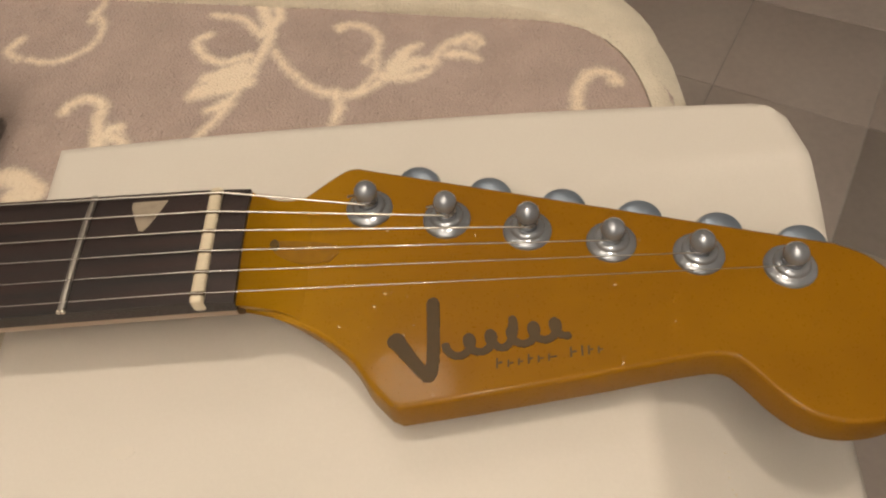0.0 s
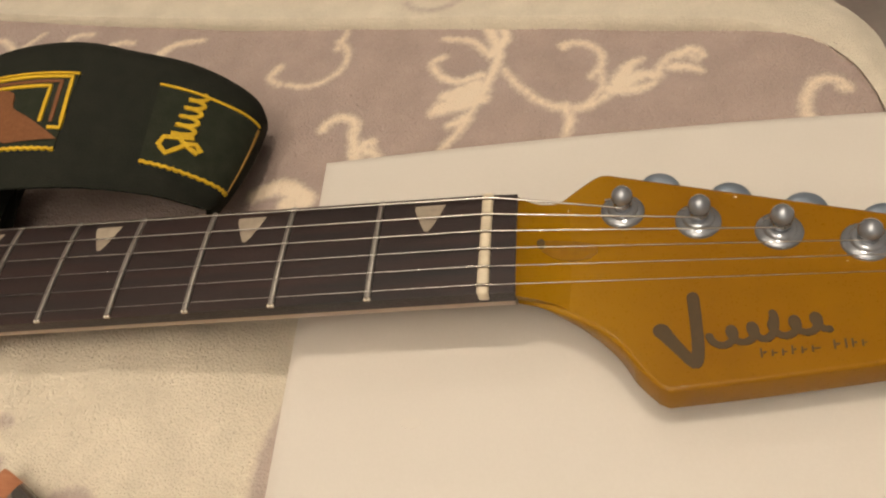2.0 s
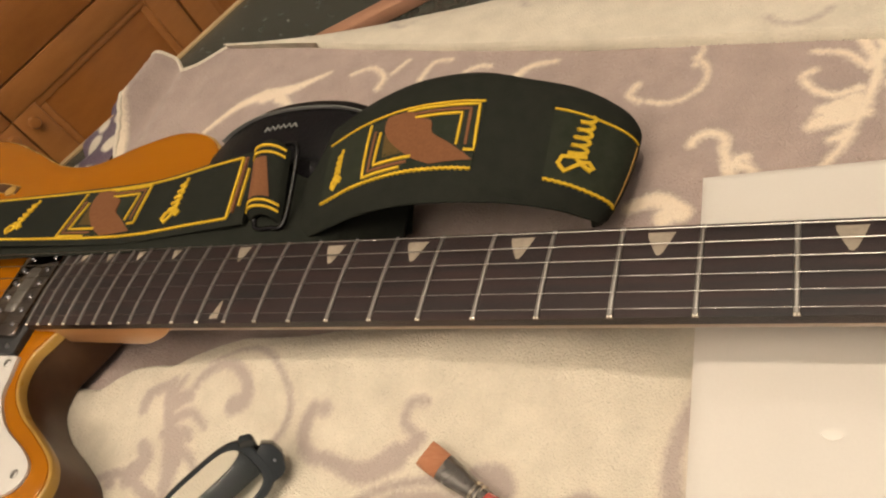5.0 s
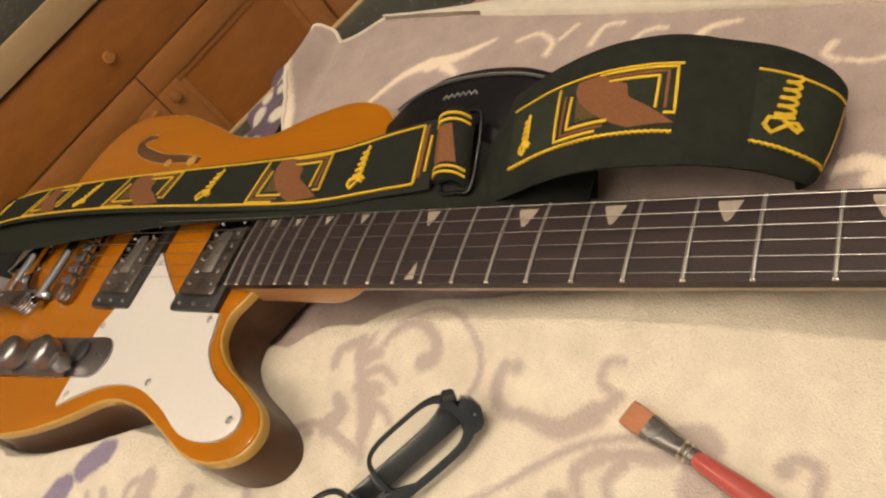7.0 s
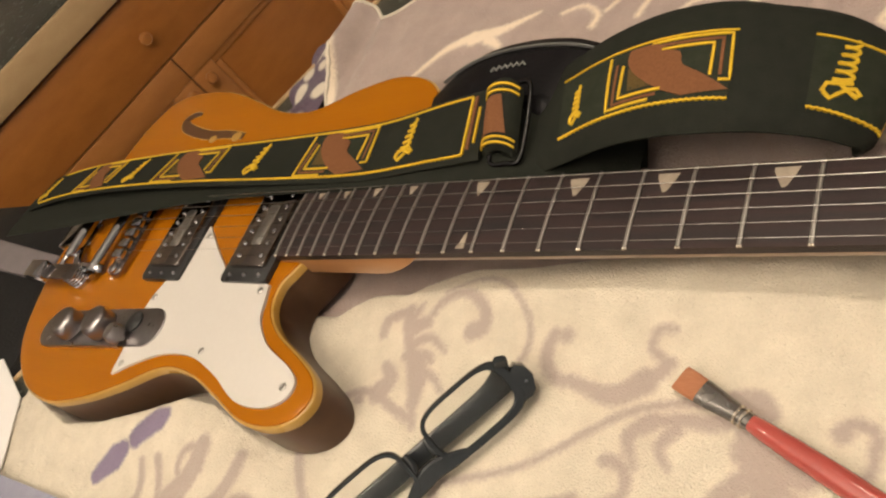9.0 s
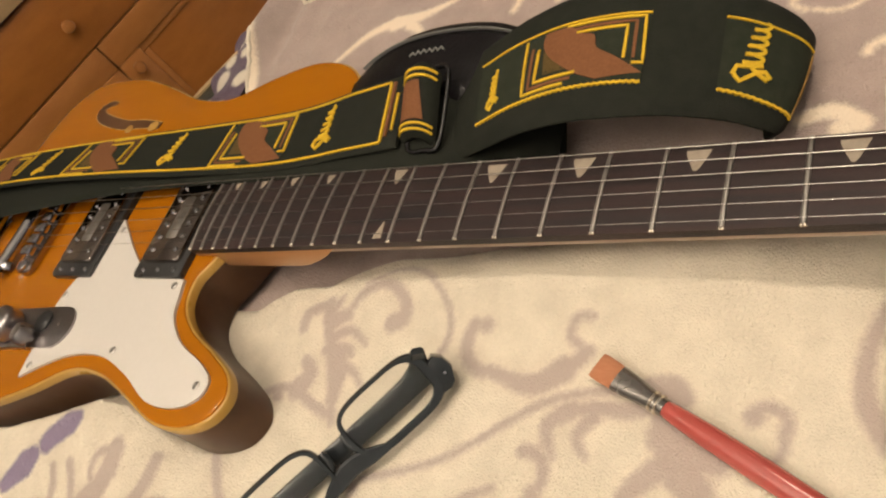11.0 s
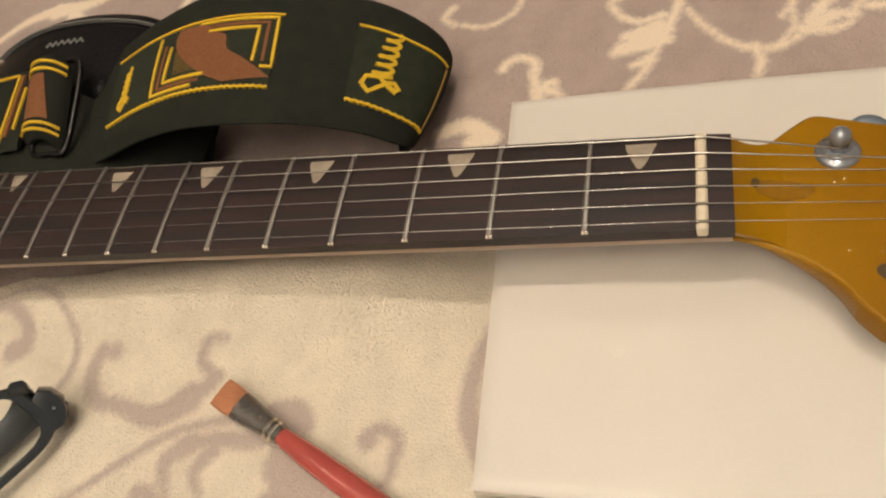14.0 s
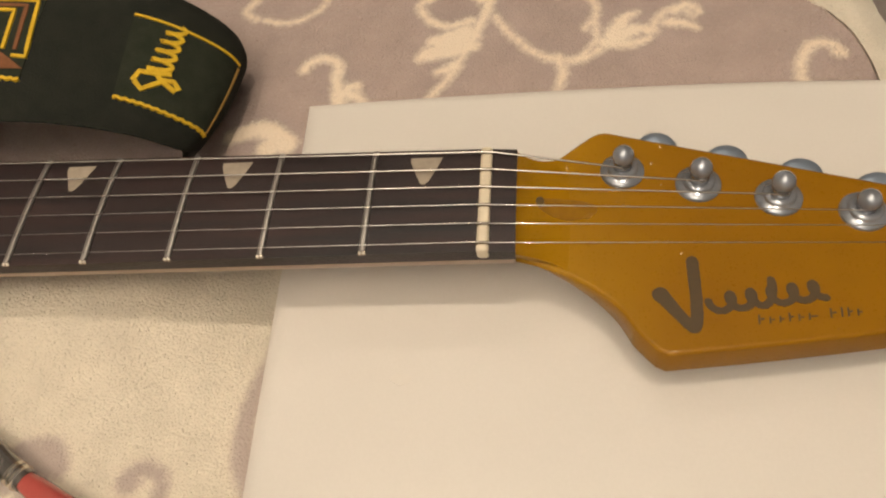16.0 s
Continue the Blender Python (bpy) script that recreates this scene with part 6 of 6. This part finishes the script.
# ---------------------------------------------------------------- spectacles
def spectacles():
    A = Vector((-0.2772, -0.0725, 0.0450))
    u = Vector((-0.615, -0.788, 0.0)).normalized()
    w = Vector((0.457, -0.357, -0.815)).normalized()
    nrm = u.cross(w).normalized()
    base = Vector((-0.30, -0.12, 0.013))
    gl = thing("spectacles", base, "folded dark rectangular spectacles lying on the towel", "glasses")
    P = lambda a, b, c=0.0: A + u * a + w * b + nrm * c - base

    def oval(cx, cy, rx, ry, q, n=56):
        """A squarish oval in the plane of the front."""
        out = []
        for k in range(n):
            c, t = math.cos(2 * math.pi * k / n), math.sin(2 * math.pi * k / n)
            out.append((cx + rx * math.copysign(abs(c) ** q, c), cy + ry * math.copysign(abs(t) ** q, t)))
        return out

    # the brow side is heavy, the lower side thin
    section = ((0, -0.0032), (0, -0.0006), (0.14, 0.0005), (0.86, 0.0005), (1, -0.0006), (1, -0.0032), (0.86, -0.0040), (0.14, -0.0040))
    for flip in (False, True):
        side = (lambda a: 0.137 - a) if flip else (lambda a: a)
        hole = [(side(a), b) for a, b in oval(0.0342, 0.0152, 0.0240, 0.0138, 0.52)]
        edge = [(side(a), b) for a, b in oval(0.0328, 0.0160, 0.0280, 0.0170, 0.54)]
        bm = bmesh.new()
        loops = [[bm.verts.new(P(h[0] + (e[0] - h[0]) * f, h[1] + (e[1] - h[1]) * f, c)) for h, e in zip(hole, edge)] for f, c in section]
        n = len(hole)
        for one, two in zip(loops, loops[1:] + loops[:1]):
            for k in range(n):
                bm.faces.new((one[k], one[(k + 1) % n], two[(k + 1) % n], two[k]))
        part("rim", bm, M_ACET, gl, "dark acetate rim")
        bm = bmesh.new()
        mid = side(0.0342)
        wider = [(mid + (a - mid) * 1.02, 0.0152 + (b - 0.0152) * 1.02) for a, b in hole]
        vs, vb = [bm.verts.new(P(a, b, -0.0012)) for a, b in wider], [bm.verts.new(P(a, b, -0.0026)) for a, b in wider]
        bm.faces.new(vs)
        bm.faces.new(vb[::-1])
        for k in range(n):
            bm.faces.new((vs[k], vs[(k + 1) % n], vb[(k + 1) % n], vb[k]))
        lens = part("lens", bm, M_LENS, gl, "clear lens", smooth=False)
        lens.visible_shadow = False
        # moulded pad on the nose side
        part("nose_pad", tube(smooth_line([P(side(0.0600), 0.0215, -0.002), P(side(0.0618), 0.0165, -0.004), P(side(0.0612), 0.0105, -0.005)], 5), lambda t: 0.0016 + 0.0010 * math.sin(t * math.pi), 12), M_ACET, gl)

    def bar(points, wide, thick):
        bm = bmesh.new()
        prev = None
        pts = smooth_line(points, 6)
        n = len(pts) - 1
        for i, q in enumerate(pts):
            t = (pts[min(i + 1, n)] - pts[max(i - 1, 0)]).normalized()
            s = t.cross(nrm).normalized()
            m = s.cross(t)
            ww = wide(i / n) if callable(wide) else wide
            ring = [bm.verts.new(q + s * ww * a + m * thick * b) for a, b in ((-1, -0.6), (-0.8, -1), (0.8, -1), (1, -0.6), (1, 0.6), (0.8, 1), (-0.8, 1), (-1, 0.6))]
            if prev:
                for k in range(8):
                    bm.faces.new((prev[k], prev[(k + 1) % 8], ring[(k + 1) % 8], ring[k]))
            else:
                bm.faces.new(ring)
            prev = ring
        bm.faces.new(prev)
        return bm

    # bridge at the brow, end blocks with their hinges
    part("bridge", bar([P(0.0470, 0.0310, -0.0018), P(0.0560, 0.0285, -0.0018), P(0.0685, 0.0262, -0.0018), P(0.0810, 0.0285, -0.0018), P(0.0900, 0.0310, -0.0018)], lambda t: 0.0014 + 0.0036 * math.sin(t * math.pi), 0.0021), M_ACET, gl)
    for side in (lambda a: a, lambda a: 0.137 - a):
        shape = [(side(a), b) for a, b in ((-0.0024, 0.0150), (0.0012, 0.0112), (0.0085, 0.0140), (0.0100, 0.0205), (0.0095, 0.0295), (0.0040, 0.0302), (0.0005, 0.0285), (-0.0032, 0.0215))]
        bm = plate(shape, -0.0090, 0.0003, 0.0010, 2)
        for v in bm.verts:
            v.co = P(*v.co)
        block = part("end_block", bm, M_ACET, gl)
        part("hinge_pin", tube([P(side(0.0015), 0.0215, -0.0005), P(side(0.0015), 0.0215, 0.0009)], 0.0008, 10), M_CHROME, block)
    # arms folded across behind the lenses
    part("arm", bar([P(-0.0005, 0.0210, -0.0080), P(0.006, 0.0212, -0.0165), P(0.020, 0.0214, -0.0185), P(0.070, 0.0214, -0.0185), P(0.112, 0.0195, -0.0180), P(0.130, 0.0140, -0.0170)], lambda t: 0.0046 - 0.0010 * t, 0.0014), M_ACET, gl, "folded dark arm")
    part("arm", bar([P(0.1375, 0.0200, -0.0080), P(0.130, 0.0190, -0.0125), P(0.110, 0.0185, -0.0140), P(0.065, 0.0185, -0.0140), P(0.027, 0.0178, -0.0130), P(0.0145, 0.0150, -0.0120), P(0.0090, 0.0108, -0.0080), P(0.0064, 0.0072, -0.0015), P(0.0042, 0.0034, 0.0020)], lambda t: 0.0056 - 0.0022 * t ** 3 - 0.0009 * max(0.0, t - 0.97) / 0.03, 0.0020), M_ACET, gl, "folded dark arm")


spectacles()


# ---------------------------------------------------------------- paint brush
def brush():
    base = Vector((-0.1585, -0.0850, 0.0180))
    br = thing("paint_brush", base, "flat paint brush with a red handle lying on the towel", "brush")
    turn = pose(0, 0, 0, 0, 1.0, -27.0)

    def lofted(stations, n=16):
        bm = bmesh.new()
        prev = None
        for x, ry, rz in stations:
            ring = [bm.verts.new((x, ry * math.copysign(abs(math.cos(a)) ** 0.8, math.cos(a)), rz * math.sin(a))) for a in (2 * math.pi * k / n for k in range(n))]
            if prev:
                for k in range(n):
                    bm.faces.new((prev[k], prev[(k + 1) % n], ring[(k + 1) % n], ring[k]))
            else:
                bm.faces.new(ring)
            prev = ring
        bm.faces.new(prev)
        bm.transform(turn)
        return bm

    part("handle", lofted([(-0.001, 0.0036, 0.0036), (0.004, 0.0044, 0.0044), (0.020, 0.0052, 0.0050), (0.045, 0.0056, 0.0053), (0.080, 0.0050, 0.0048), (0.120, 0.0040, 0.0038), (0.150, 0.0032, 0.0030), (0.156, 0.0020, 0.0020), (0.158, 0.0006, 0.0006)]), M_RED, br, "glossy red wooden handle")
    fer = part("ferrule", lofted([(-0.027, 0.0064, 0.0021), (-0.020, 0.0059, 0.0025), (-0.012, 0.0050, 0.0030), (-0.006, 0.0045, 0.0036), (0.0, 0.0041, 0.0040)]), M_FERR, br, "flattened grey metal ferrule")
    for x in (-0.0065, -0.0035):
        part("crimp", lofted([(x - 0.0009, 0.0043, 0.0037), (x - 0.0004, 0.0050, 0.0044), (x + 0.0004, 0.0050, 0.0044), (x + 0.0009, 0.0043, 0.0038)]), M_FRETEND, fer)
    part("bristles", lofted([(-0.0395, 0.0064, 0.0006), (-0.037, 0.0066, 0.0013), (-0.032, 0.0065, 0.0018), (-0.0262, 0.0062, 0.0020)]), M_HAIR, br, "reddish-tan bristles")


brush()


# ---------------------------------------------------------------- things beyond the counter's end
def odds():
    chair = thing("leather_chair", (-1.25, -0.10, FLOOR), "black leather chair back beside the counter", "chair")
    inv = pose(1.25, 0.10, -FLOOR)
    bm = boxed((-1.45, -0.36, FLOOR + 0.35), (-0.965, 0.145, -0.032), 0.05)
    bm.transform(inv)
    part("backrest", bm, M_HIDE, chair, "black leather backrest")
    bm = plate([(-1.40, 0.085), (-1.40, 0.035), (-0.985, -0.005), (-0.99, 0.030)], -0.036, -0.024, 0.003)
    bm.transform(inv)
    part("trim", bm, M_TRIM, chair, "grey trim band")
    bm = boxed((-1.24, -0.12, FLOOR), (-1.20, -0.08, FLOOR + 0.36), 0.004)
    bm.transform(inv)
    part("leg", bm, M_FERR, chair)
    sheet_ob = part("paper_sheet", plate([(-0.80, -0.30), (-0.765, -0.207), (-0.806, -0.146), (-0.885, -0.114), (-0.955, -0.130), (-0.965, -0.26)], 0.0030, 0.0042), M_PAPER)
    tagged(sheet_ob, "white sheet of paper jutting over the counter's end", "paper")
    stool = part("blue_cloth", plate(round_rect(-0.95, -0.50, -0.60, -0.212, 0.03), 0.0140, 0.0210, 0.003), M_BLUE)
    tagged(stool, "folded slate-blue cloth on the counter's corner", "cloth")
    board = part("wooden_board", boxed((-0.19, -0.009, 0.0), (0.19, 0.009, 0.012), 0.002, pose(-0.28, 0.349, 0.0005, 0, 0, 27)), M_PINK)
    tagged(board, "narrow pinkish wooden strip on the stone counter", "board")


odds()
